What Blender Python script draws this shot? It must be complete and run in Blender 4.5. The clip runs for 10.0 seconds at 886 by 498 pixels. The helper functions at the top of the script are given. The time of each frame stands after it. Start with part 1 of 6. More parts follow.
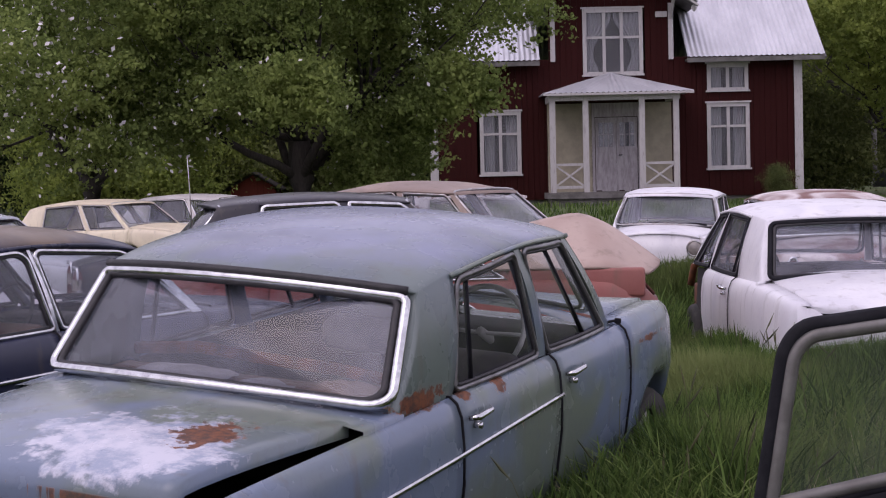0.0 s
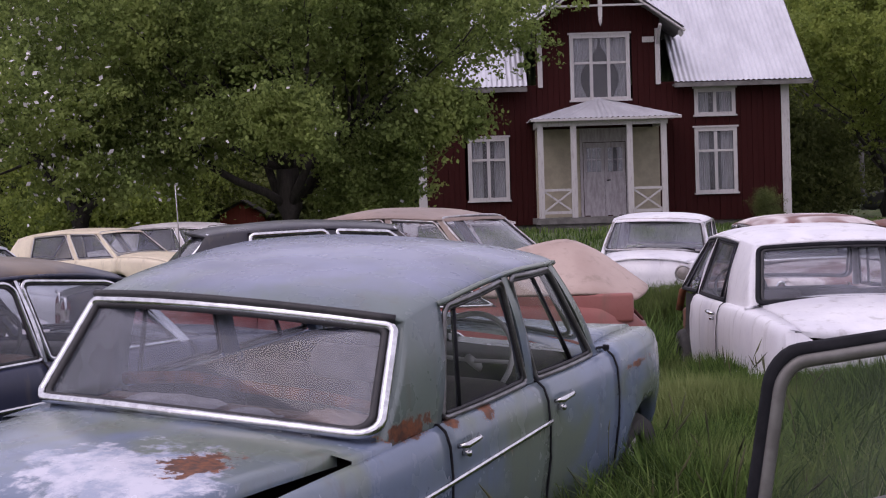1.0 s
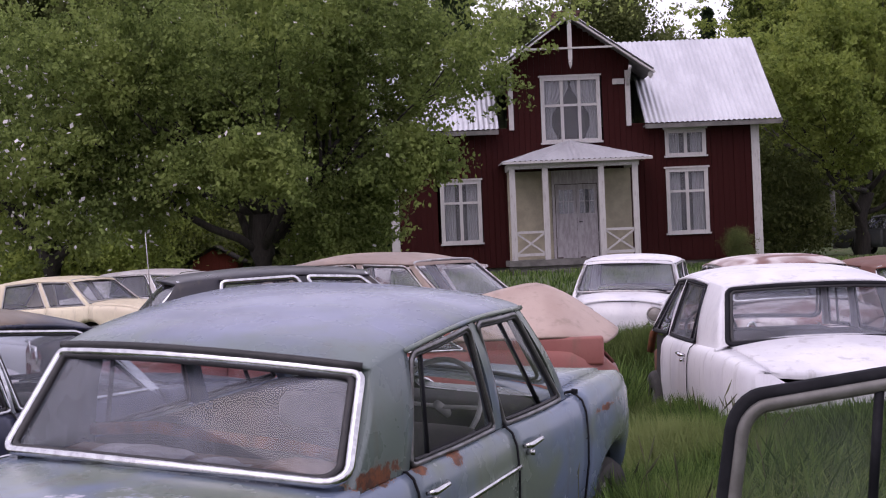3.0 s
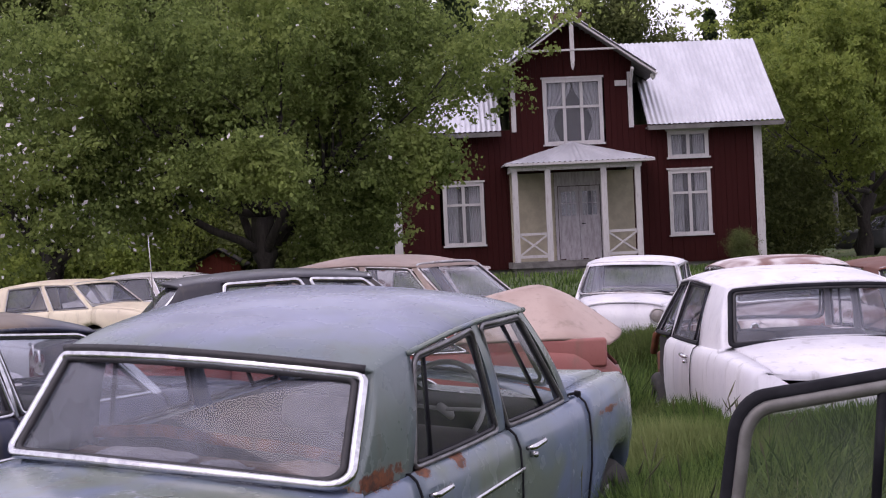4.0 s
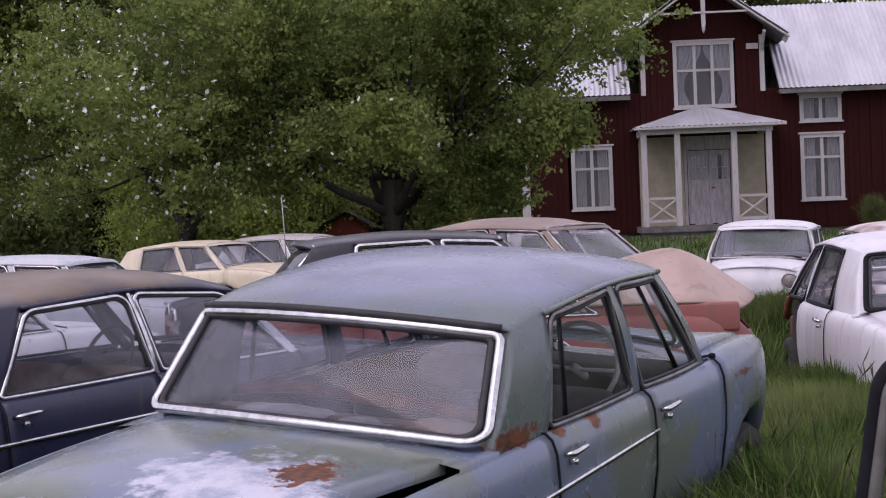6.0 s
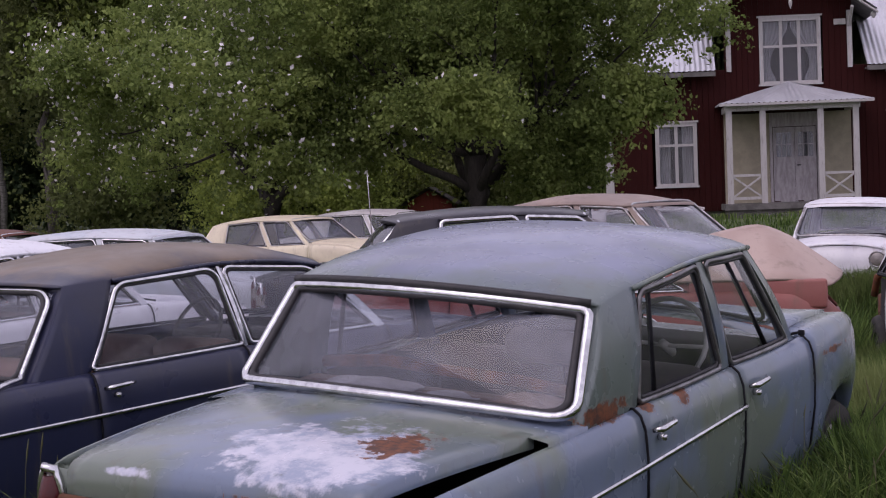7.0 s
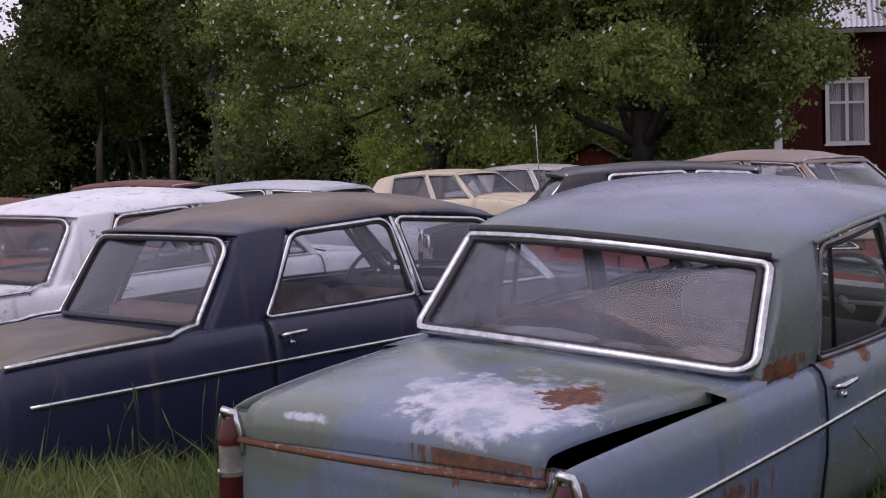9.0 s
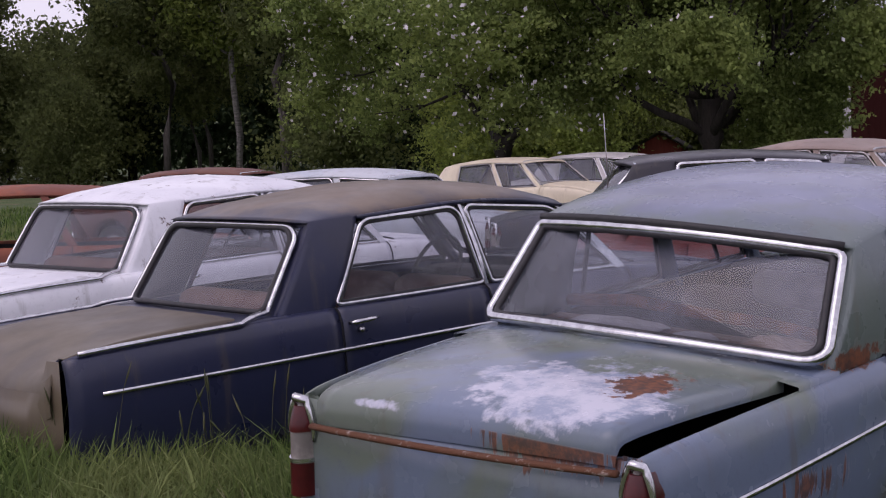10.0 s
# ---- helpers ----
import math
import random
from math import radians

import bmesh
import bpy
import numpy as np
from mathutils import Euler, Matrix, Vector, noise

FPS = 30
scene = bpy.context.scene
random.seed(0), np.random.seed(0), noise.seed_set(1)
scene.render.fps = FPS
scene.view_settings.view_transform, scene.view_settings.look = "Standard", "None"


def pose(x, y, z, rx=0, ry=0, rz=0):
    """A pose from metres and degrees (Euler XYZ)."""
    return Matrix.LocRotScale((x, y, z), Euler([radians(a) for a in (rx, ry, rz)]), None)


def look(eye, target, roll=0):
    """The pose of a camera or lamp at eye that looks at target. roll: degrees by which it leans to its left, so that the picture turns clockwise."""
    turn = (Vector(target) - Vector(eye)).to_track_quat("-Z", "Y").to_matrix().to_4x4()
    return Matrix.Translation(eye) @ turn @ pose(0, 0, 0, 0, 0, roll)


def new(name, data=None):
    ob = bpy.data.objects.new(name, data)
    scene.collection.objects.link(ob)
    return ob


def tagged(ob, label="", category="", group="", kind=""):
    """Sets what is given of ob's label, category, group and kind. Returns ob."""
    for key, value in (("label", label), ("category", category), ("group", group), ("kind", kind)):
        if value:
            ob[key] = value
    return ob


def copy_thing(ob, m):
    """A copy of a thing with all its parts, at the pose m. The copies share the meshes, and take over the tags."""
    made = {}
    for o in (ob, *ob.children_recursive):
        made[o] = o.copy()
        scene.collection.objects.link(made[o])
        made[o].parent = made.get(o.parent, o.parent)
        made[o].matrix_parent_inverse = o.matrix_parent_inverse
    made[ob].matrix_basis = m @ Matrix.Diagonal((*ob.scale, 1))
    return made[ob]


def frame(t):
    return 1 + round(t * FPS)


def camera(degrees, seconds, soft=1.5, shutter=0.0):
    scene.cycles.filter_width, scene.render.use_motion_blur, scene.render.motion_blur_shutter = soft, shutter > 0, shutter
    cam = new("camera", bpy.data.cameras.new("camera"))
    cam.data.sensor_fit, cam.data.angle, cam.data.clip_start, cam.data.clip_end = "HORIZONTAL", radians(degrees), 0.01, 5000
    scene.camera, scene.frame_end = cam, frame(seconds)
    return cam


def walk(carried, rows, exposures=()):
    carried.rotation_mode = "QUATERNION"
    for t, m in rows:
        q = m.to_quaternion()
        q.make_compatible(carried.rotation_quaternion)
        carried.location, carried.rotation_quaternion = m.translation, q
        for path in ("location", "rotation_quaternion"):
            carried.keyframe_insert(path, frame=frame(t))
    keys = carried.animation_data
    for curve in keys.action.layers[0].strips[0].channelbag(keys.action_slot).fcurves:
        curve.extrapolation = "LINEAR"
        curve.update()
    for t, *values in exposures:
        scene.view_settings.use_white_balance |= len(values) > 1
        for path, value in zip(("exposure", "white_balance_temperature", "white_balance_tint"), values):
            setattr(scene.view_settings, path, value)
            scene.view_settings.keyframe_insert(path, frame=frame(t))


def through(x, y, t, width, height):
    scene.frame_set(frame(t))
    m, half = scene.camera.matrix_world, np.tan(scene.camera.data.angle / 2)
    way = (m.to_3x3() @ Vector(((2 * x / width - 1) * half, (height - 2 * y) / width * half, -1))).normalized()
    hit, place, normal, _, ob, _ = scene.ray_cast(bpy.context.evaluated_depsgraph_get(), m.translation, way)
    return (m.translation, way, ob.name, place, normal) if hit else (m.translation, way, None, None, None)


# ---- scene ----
EXPO, KELVIN, TINT = 0.2, 6320, 31
cam = camera(27.96, 10.0, soft=1.1)
PATH = [
    (0.0, 0.0, 0.0, 1.65, 87.799, 1.299, -0.05),
    (0.5, 0.004, 0.002, 1.652, 88.201, 1.512, -0.177),
    (1.0, 0.008, -0.004, 1.657, 88.627, 1.716, -0.407),
    (1.5, 0.017, -0.013, 1.662, 89.037, 1.882, -0.652),
    (2.0, 0.027, -0.023, 1.667, 89.478, 2.064, -0.919),
    (2.5, 0.037, -0.023, 1.67, 89.808, 2.285, -1.165),
    (4.0, 0.039, -0.024, 1.672, 90.046, 2.542, -1.154),
    (4.5, 0.029, -0.048, 1.67, 89.948, 2.487, -0.627),
    (5.0, 0.021, -0.048, 1.666, 89.708, 2.447, 0.356),
    (5.5, 0.012, -0.053, 1.663, 89.393, 2.348, 1.585),
    (7.0, -0.024, -0.078, 1.655, 88.388, 1.98, 5.563),
    (7.5, -0.039, -0.081, 1.652, 88.065, 1.866, 6.802),
    (8.0, -0.05, -0.073, 1.646, 87.729, 1.746, 8.184),
    (8.5, -0.064, -0.062, 1.64, 87.423, 1.624, 9.447),
    (9.0, -0.083, -0.056, 1.636, 87.119, 1.462, 10.778),
    (9.5, -0.093, -0.059, 1.634, 86.935, 1.436, 12.007),
    (10.0, -0.102, -0.069, 1.636, 86.793, 1.401, 12.871),
]
walk(cam, [(t, pose(x, y, z, rx, ry, rz)) for t, x, y, z, rx, ry, rz in PATH],
     exposures=[(t, EXPO + e, KELVIN, TINT) for t, e in ((0.0, 0.0), (2.5, 0.14), (4.0, 0.27), (4.5, 0.22), (5.5, 0.1), (7.5, -0.2), (8.6, -0.3), (10.0, -0.25))])

# ---- world and light: bright overcast spring day ----
world = bpy.data.worlds.new("sky")
scene.world = world
world.use_nodes = True
wn, wl = world.node_tree.nodes, world.node_tree.links
wn.clear()
sky = wn.new("ShaderNodeTexSky")
sky.sky_type, sky.sun_disc = "NISHITA", False
sky.sun_elevation, sky.sun_rotation = radians(52), radians(-140)
sky.air_density, sky.dust_density, sky.ozone_density = 1.0, 4.0, 1.0
veil = wn.new("ShaderNodeMix")
veil.data_type = "RGBA"
veil.inputs["Factor"].default_value = 0.75
veil.inputs["B"].default_value = (9.0, 9.1, 9.6, 1)
bg = wn.new("ShaderNodeBackground")
bg.inputs["Strength"].default_value = 0.112
wo = wn.new("ShaderNodeOutputWorld")
wl.new(sky.outputs[0], veil.inputs["A"])
wl.new(veil.outputs["Result"], bg.inputs["Color"])
wl.new(bg.outputs[0], wo.inputs[0])

sun_data = bpy.data.lights.new("sun", "SUN")
sun_data.energy, sun_data.angle, sun_data.color = 0.55, radians(50), (1.0, 0.97, 0.92)
sun = new("sun", sun_data)
sun.matrix_world = look((-6, -8, 13), (0, 0, 0))


# ---- materials ----
class Nodes:
    """Small wrapper for building node materials."""

    def __init__(self, name):
        self.mat = bpy.data.materials.new(name)
        self.mat.use_nodes = True
        self.n, self.l = self.mat.node_tree.nodes, self.mat.node_tree.links
        self.bsdf = self.n["Principled BSDF"]
        self.coord = self.n.new("ShaderNodeTexCoord").outputs["Object"]

    def put(self, value, socket):
        if isinstance(value, bpy.types.NodeSocket):
            self.l.new(value, socket)
        elif isinstance(value, (tuple, list)):
            socket.default_value = (*value, 1) if len(value) == 3 and len(socket.default_value) == 4 else value
        else:
            socket.default_value = value

    def noise(self, scale, detail=4.0, rough=0.55, stretch=None, distort=0.0):
        node = self.n.new("ShaderNodeTexNoise")
        node.inputs["Scale"].default_value, node.inputs["Detail"].default_value = scale, detail
        node.inputs["Roughness"].default_value, node.inputs["Distortion"].default_value = rough, distort
        src = self.coord
        if stretch:
            m = self.n.new("ShaderNodeMapping")
            m.inputs["Scale"].default_value = stretch
            self.l.new(src, m.inputs["Vector"])
            src = m.outputs[0]
        self.l.new(src, node.inputs["Vector"])
        return node.outputs["Fac"]

    def ramp(self, fac, lo, hi):
        node = self.n.new("ShaderNodeMapRange")
        node.interpolation_type = "SMOOTHSTEP"
        self.put(fac, node.inputs[0])
        node.inputs[1].default_value, node.inputs[2].default_value = lo, hi
        return node.outputs[0]

    def mix(self, fac, a, b):
        node = self.n.new("ShaderNodeMix")
        node.data_type = "RGBA"
        self.put(fac, node.inputs["Factor"])
        self.put(a, node.inputs["A"])
        self.put(b, node.inputs["B"])
        return node.outputs["Result"]

    def math(self, op, a, b=0.0):
        node = self.n.new("ShaderNodeMath")
        node.operation = op
        self.put(a, node.inputs[0])
        self.put(b, node.inputs[1])
        return node.outputs[0]

    def axis(self, i, src=None):
        node = self.n.new("ShaderNodeSeparateXYZ")
        self.l.new(src or self.coord, node.inputs[0])
        return node.outputs[i]

    def blob(self, centre, size):
        """1 inside an ellipsoid, falling to 0 outside."""
        m = self.n.new("ShaderNodeMapping")
        m.vector_type = "POINT"
        m.inputs["Location"].default_value = [-c / s for c, s in zip(centre, size)]
        m.inputs["Scale"].default_value = [1 / s for s in size]
        self.l.new(self.coord, m.inputs["Vector"])
        ln = self.n.new("ShaderNodeVectorMath")
        ln.operation = "LENGTH"
        self.l.new(m.outputs[0], ln.inputs[0])
        return self.math("SUBTRACT", 1.0, ln.outputs["Value"])

    def bump(self, height, strength=0.3, distance=0.01):
        node = self.n.new("ShaderNodeBump")
        node.inputs["Strength"].default_value, node.inputs["Distance"].default_value = strength, distance
        self.put(height, node.inputs["Height"])
        self.l.new(node.outputs[0], self.bsdf.inputs["Normal"])

    def done(self, color, rough=0.6, metal=0.0, coat=0.0):
        self.put(color, self.bsdf.inputs["Base Color"])
        self.put(rough, self.bsdf.inputs["Roughness"])
        self.put(metal, self.bsdf.inputs["Metallic"])
        self.put(coat, self.bsdf.inputs["Coat Weight"])
        return self.mat


RUST_A, RUST_B = (0.19, 0.06, 0.02), (0.055, 0.022, 0.013)


def paint(name, base, fade, rust=0.3, gloss=0.32, moss=None, patches=(), primer=(), drips=(), bleach_sheen=None):
    """Weathered car paint: two faded tones, rust speckles, optional patches of rust and bare primer."""
    k = Nodes(name)
    col = k.mix(k.ramp(k.noise(1.7, 3, 0.5, distort=0.6), 0.38, 0.62), base, fade)
    col = k.mix(k.math("MULTIPLY", k.ramp(k.noise(28, 5, 0.7), 0.5, 0.75), 0.25), col, tuple(c * 0.55 for c in base))
    streak = k.ramp(k.noise(9, 4, 0.6, (1, 1, 0.12)), 0.54, 0.72)
    col = k.mix(k.math("MULTIPLY", streak, 0.34), col, (0.11, 0.09, 0.06))
    if moss:
        col = k.mix(k.math("MULTIPLY", k.ramp(k.noise(2.6, 5, 0.6), 0.46, 0.66), 0.75), col, moss)
    if bleach_sheen:
        # upper faces recolour at a ragged border: sun-fade on navy, painted sky sheen on blue
        z0, z1, tone = bleach_sheen
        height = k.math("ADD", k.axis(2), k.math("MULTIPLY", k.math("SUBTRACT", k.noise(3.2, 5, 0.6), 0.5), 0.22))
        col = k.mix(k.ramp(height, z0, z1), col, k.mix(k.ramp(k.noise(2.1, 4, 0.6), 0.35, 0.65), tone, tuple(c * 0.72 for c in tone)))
    rough = k.math("MULTIPLY_ADD", k.noise(5, 4), 0.3)
    k.n[-1].inputs[2].default_value = gloss - 0.12
    grain = k.noise(17, 7, 0.74)
    for centre, size, cut in primer:
        m = k.ramp(k.math("ADD", k.blob(centre, size), k.math("MULTIPLY", k.math("SUBTRACT", k.noise(7, 5, 0.65), 0.5), 1.5)), cut, cut + 0.22)
        col = k.mix(m, col, k.mix(k.ramp(k.noise(9, 6, 0.7), 0.42, 0.66), (0.52, 0.52, 0.60), (0.26, 0.30, 0.40)))
    rcol = k.mix(k.ramp(k.noise(26, 5, 0.75), 0.35, 0.65), RUST_A, RUST_B)
    total = k.ramp(k.noise(6.5, 8, 0.72), 0.76 - 0.16 * rust, 0.80 - 0.14 * rust)
    for centre, size, cut in patches:
        m = k.ramp(k.math("ADD", k.blob(centre, size), k.math("MULTIPLY", k.math("SUBTRACT", grain, 0.5), 2.2)), cut, cut + 0.1)
        total = k.math("MAXIMUM", total, m)
    for centre, size, cut, top in drips:
        fine = k.noise(30, 3, 0.6, (1, 1, 0.06))
        m = k.ramp(k.math("ADD", k.blob(centre, size), k.math("MULTIPLY", k.math("SUBTRACT", fine, 0.5), 2.6)), cut, cut + 0.2)
        m = k.math("MULTIPLY", m, k.math("SUBTRACT", 1.0, k.ramp(k.axis(2), top - 0.008, top)))
        total = k.math("MAXIMUM", total, k.math("MULTIPLY", m, 0.85))
    col = k.mix(total, col, rcol)
    k.bump(k.math("ADD", k.math("MULTIPLY", total, 0.6), k.math("MULTIPLY", k.noise(60, 3), 0.2)), 0.25, 0.004)
    rough = k.math("ADD", rough, k.math("MULTIPLY", total, 0.4))
    k.done(col, rough)
    return k.mat


def simple(name, a, b, scale=12, rough=0.6, metal=0.0, bump=0.2, stretch=None, lo=0.35, hi=0.65):
    k = Nodes(name)
    f = k.noise(scale, 6, 0.65, stretch)
    col = k.mix(k.ramp(f, lo, hi), a, b)
    col = k.mix(k.math("MULTIPLY", k.noise(scale * 7, 4), 0.3), col, tuple(c * 0.6 for c in a))
    k.bump(f, bump, 0.01)
    return k.done(col, rough, metal)


def glass_mat(name, film=0.3, tint=(0.78, 0.8, 0.82)):
    """A dusty pane: clear glass with a thin film of dirt and a sharp reflection."""
    k = Nodes(name)
    nodes, links = k.n, k.l
    clear = nodes.new("ShaderNodeBsdfTransparent")
    clear.inputs[0].default_value = (*tint, 1)
    dust = nodes.new("ShaderNodeBsdfDiffuse")
    dust.inputs[0].default_value = (0.42, 0.43, 0.53, 1)
    gloss = nodes.new("ShaderNodeBsdfGlossy")
    gloss.inputs["Roughness"].default_value = 0.06
    facing = nodes.new("ShaderNodeLayerWeight").outputs["Facing"]
    fres = k.math("ADD", k.math("MULTIPLY", k.math("POWER", facing, 4.0), 0.65), 0.045)
    m1, m2 = nodes.new("ShaderNodeMixShader"), nodes.new("ShaderNodeMixShader")
    amount = k.math("MULTIPLY", k.ramp(k.noise(2.6, 6, 0.6, (1, 1, 0.6)), 0.05, 0.95), film * 2)
    links.new(amount, m1.inputs[0])
    links.new(clear.outputs[0], m1.inputs[1])
    links.new(dust.outputs[0], m1.inputs[2])
    links.new(fres, m2.inputs[0])
    links.new(m1.outputs[0], m2.inputs[1])
    links.new(gloss.outputs[0], m2.inputs[2])
    links.new(m2.outputs[0], nodes["Material Output"].inputs[0])
    return k.mat


def leaf_mat(name, a, b, c, through=0.35):
    k = Nodes(name)
    info = k.n.new("ShaderNodeNewGeometry")
    rnd = info.outputs["Random Per Island"]
    col = k.mix(k.ramp(rnd, 0.1, 0.9), a, b)
    col = k.mix(k.ramp(k.noise(0.55, 3), 0.45, 0.7), col, c)
    k.done(col, 0.75)
    k.bsdf.inputs["Specular IOR Level"].default_value = 0.2
    tr = k.n.new("ShaderNodeBsdfTranslucent")
    k.l.new(col, tr.inputs[0])
    mx = k.n.new("ShaderNodeMixShader")
    mx.inputs[0].default_value = through
    k.l.new(k.bsdf.outputs[0], mx.inputs[1])
    k.l.new(tr.outputs[0], mx.inputs[2])
    k.l.new(mx.outputs[0], k.n["Material Output"].inputs[0])
    return k.mat


M = {}
M["chrome"] = simple("chrome", (0.72, 0.72, 0.74), (0.5, 0.5, 0.52), 18, 0.22, 1.0, 0.05)
M["dull_chrome"] = simple("dull_chrome", (0.5, 0.5, 0.52), (0.28, 0.24, 0.22), 14, 0.35, 0.9, 0.1)
M["dull_frame"] = simple("dull_frame", (0.26, 0.26, 0.27), (0.14, 0.13, 0.13), 14, 0.42, 0.8, 0.1)
M["rubber"] = simple("rubber", (0.018, 0.018, 0.022), (0.035, 0.032, 0.035), 20, 0.6)
M["tyre"] = simple("tyre", (0.02, 0.02, 0.02), (0.045, 0.04, 0.035), 10, 0.85)
M["interior"] = simple("interior", (0.022, 0.019, 0.021), (0.045, 0.038, 0.04), 5, 0.8)
M["seat_cloth"] = simple("seat_cloth", (0.075, 0.065, 0.068), (0.12, 0.10, 0.10), 7, 0.8)
M["seat_grey"] = simple("seat_grey", (0.2, 0.19, 0.2), (0.33, 0.31, 0.31), 7, 0.8)
M["seat_rust"] = simple("seat_rust", (0.16, 0.09, 0.07), (0.24, 0.15, 0.12), 7, 0.8)
M["wood_shelf"] = simple("wood_shelf", (0.20, 0.13, 0.09), (0.33, 0.25, 0.19), 6, 0.7, stretch=(1, 6, 1))
M["paper"] = simple("paper", (0.5, 0.48, 0.47), (0.68, 0.66, 0.66), 4, 0.8)
M["old_paper"] = simple("old_paper", (0.34, 0.32, 0.31), (0.48, 0.46, 0.45), 5, 0.85)
M["red_lens"] = simple("red_lens", (0.05, 0.003, 0.005), (0.085, 0.006, 0.008), 10, 0.3)
M["clear_lens"] = simple("clear_lens", (0.35, 0.32, 0.3), (0.2, 0.18, 0.17), 10, 0.2)
M["rust"] = simple("rust", RUST_A, RUST_B, 9, 0.85, 0.0, 0.5)
M["black_trim"] = simple("black_trim", (0.008, 0.008, 0.011), (0.018, 0.018, 0.022), 9, 0.62)
M["black_trim"].node_tree.nodes["Principled BSDF"].inputs["Specular IOR Level"].default_value = 0.12
M["glass"] = glass_mat("glass", 0.16)
M["glass_clear"] = glass_mat("glass_clear", 0.05, (0.82, 0.84, 0.84))
M["glass_dusty"] = glass_mat("glass_dusty", 0.09, (0.82, 0.83, 0.86))
# thicker film: dust, plus the sky's reflection in the rear pane painted in
M["glass_hazy"] = glass_mat("glass_hazy", 0.18, (0.76, 0.79, 0.87))


# ---- helpers for building ----
def part(name, bm, material, parent=None, label="", smooth=True):
    """Link a bmesh as one mesh object, under a thing or a part."""
    me = bpy.data.meshes.new(name)
    bm.to_mesh(me)
    bm.free()
    if smooth:
        me.shade_smooth()
    mats = material if isinstance(material, (list, tuple)) else [material]
    for m in mats:
        me.materials.append(m)
    ob = new(name, me)
    if parent:
        ob.parent = parent
    if label:
        ob["label"] = label
    return ob


def twin(ob, parent=None, m=None, name=None):
    """Another object on the same mesh."""
    o = new(name or ob.name.split(".")[0], ob.data)
    o.parent = parent or ob.parent
    if m is not None:
        o.matrix_local = m
    return o


def grid(bm, rows):
    """A surface through rows of points."""
    vs = [[bm.verts.new(p) for p in r] for r in rows]
    for a, b in zip(vs, vs[1:]):
        for i in range(len(a) - 1):
            bm.faces.new((a[i], a[i + 1], b[i + 1], b[i]))
    return vs


def box(bm, lo, hi, m=None):
    m = m or Matrix()
    v = [bm.verts.new(m @ Vector((x, y, z))) for x in (lo[0], hi[0]) for y in (lo[1], hi[1]) for z in (lo[2], hi[2])]
    for f in ((0, 1, 3, 2), (4, 6, 7, 5), (0, 4, 5, 1), (2, 3, 7, 6), (0, 2, 6, 4), (1, 5, 7, 3)):
        bm.faces.new([v[i] for i in f])
    return v


def soft_box(bm, lo, hi, r=0.03, m=None):
    b2 = bmesh.new()
    box(b2, lo, hi, m)
    bmesh.ops.recalc_face_normals(b2, faces=b2.faces)
    bmesh.ops.bevel(b2, geom=b2.edges[:], offset=r, segments=3, affect="EDGES", profile=0.5)
    me = bpy.data.meshes.new("tmp")
    b2.to_mesh(me)
    b2.free()
    bm.from_mesh(me)
    bpy.data.meshes.remove(me)


def tube(bm, pts, r, closed=False, sides=8, flat=1.0, up=(0, 0, 1)):
    """A round or flattened bar along points; r may be a list."""
    pts = [Vector(p) for p in pts]
    n = len(pts)
    rings = []
    for i, p in enumerate(pts):
        a = pts[(i - 1) % n] if closed or i else p
        b = pts[(i + 1) % n] if closed or i < n - 1 else p
        t = (b - a).normalized()
        s = t.cross(Vector(up))
        s = s.normalized() if s.length > 1e-4 else t.orthogonal().normalized()
        u = s.cross(t)
        rr = r[i] if isinstance(r, (list, tuple)) else r
        rings.append([bm.verts.new(p + s * math.cos(k * 2 * math.pi / sides) * rr * flat + u * math.sin(k * 2 * math.pi / sides) * rr) for k in range(sides)])
    for i in range(n if closed else n - 1):
        a, b = rings[i], rings[(i + 1) % n]
        for k in range(sides):
            bm.faces.new((a[k], a[(k + 1) % sides], b[(k + 1) % sides], b[k]))
    if not closed:
        bm.faces.new(rings[0][::-1])
        bm.faces.new(rings[-1])


def lathe(bm, prof, axis="x", sides=24, centre=(0, 0, 0)):
    """Turn (radius, along) pairs round an axis."""
    c = Vector(centre)
    rows = []
    for r, h in prof:
        row = []
        for k in range(sides):
            a, b = r * math.cos(2 * math.pi * k / sides), r * math.sin(2 * math.pi * k / sides)
            row.append(bm.verts.new(c + Vector((h, a, b) if axis == "x" else (a, h, b) if axis == "y" else (a, b, h))))
        rows.append(row)
    for a, b in zip(rows, rows[1:]):
        for k in range(sides):
            bm.faces.new((a[k], a[(k + 1) % sides], b[(k + 1) % sides], b[k]))


def curve(keys, y):
    """Smooth value at y through (y, value) keys."""
    ks = [k[0] for k in keys]
    if y <= ks[0]:
        return keys[0][1]
    if y >= ks[-1]:
        return keys[-1][1]
    i = max(j for j in range(len(ks)) if ks[j] <= y)
    i = min(i, len(ks) - 2)
    h = ks[i + 1] - ks[i]
    d = [(keys[j + 1][1] - keys[j][1]) / (keys[j + 1][0] - keys[j][0]) for j in range(len(ks) - 1)]

    def tangent(j):
        if j == 0 or j == len(ks) - 1:
            return d[min(j, len(d) - 1)]
        return 0.0 if d[j - 1] * d[j] <= 0 else 2 * d[j - 1] * d[j] / (d[j - 1] + d[j])

    t = (y - ks[i]) / h
    return (keys[i][1] * (2 * t ** 3 - 3 * t * t + 1) + h * tangent(i) * (t ** 3 - 2 * t * t + t)
            + keys[i + 1][1] * (-2 * t ** 3 + 3 * t * t) + h * tangent(i + 1) * (t ** 3 - t * t))


def steps(a, b, n):
    return [a + (b - a) * i / n for i in range(n + 1)]


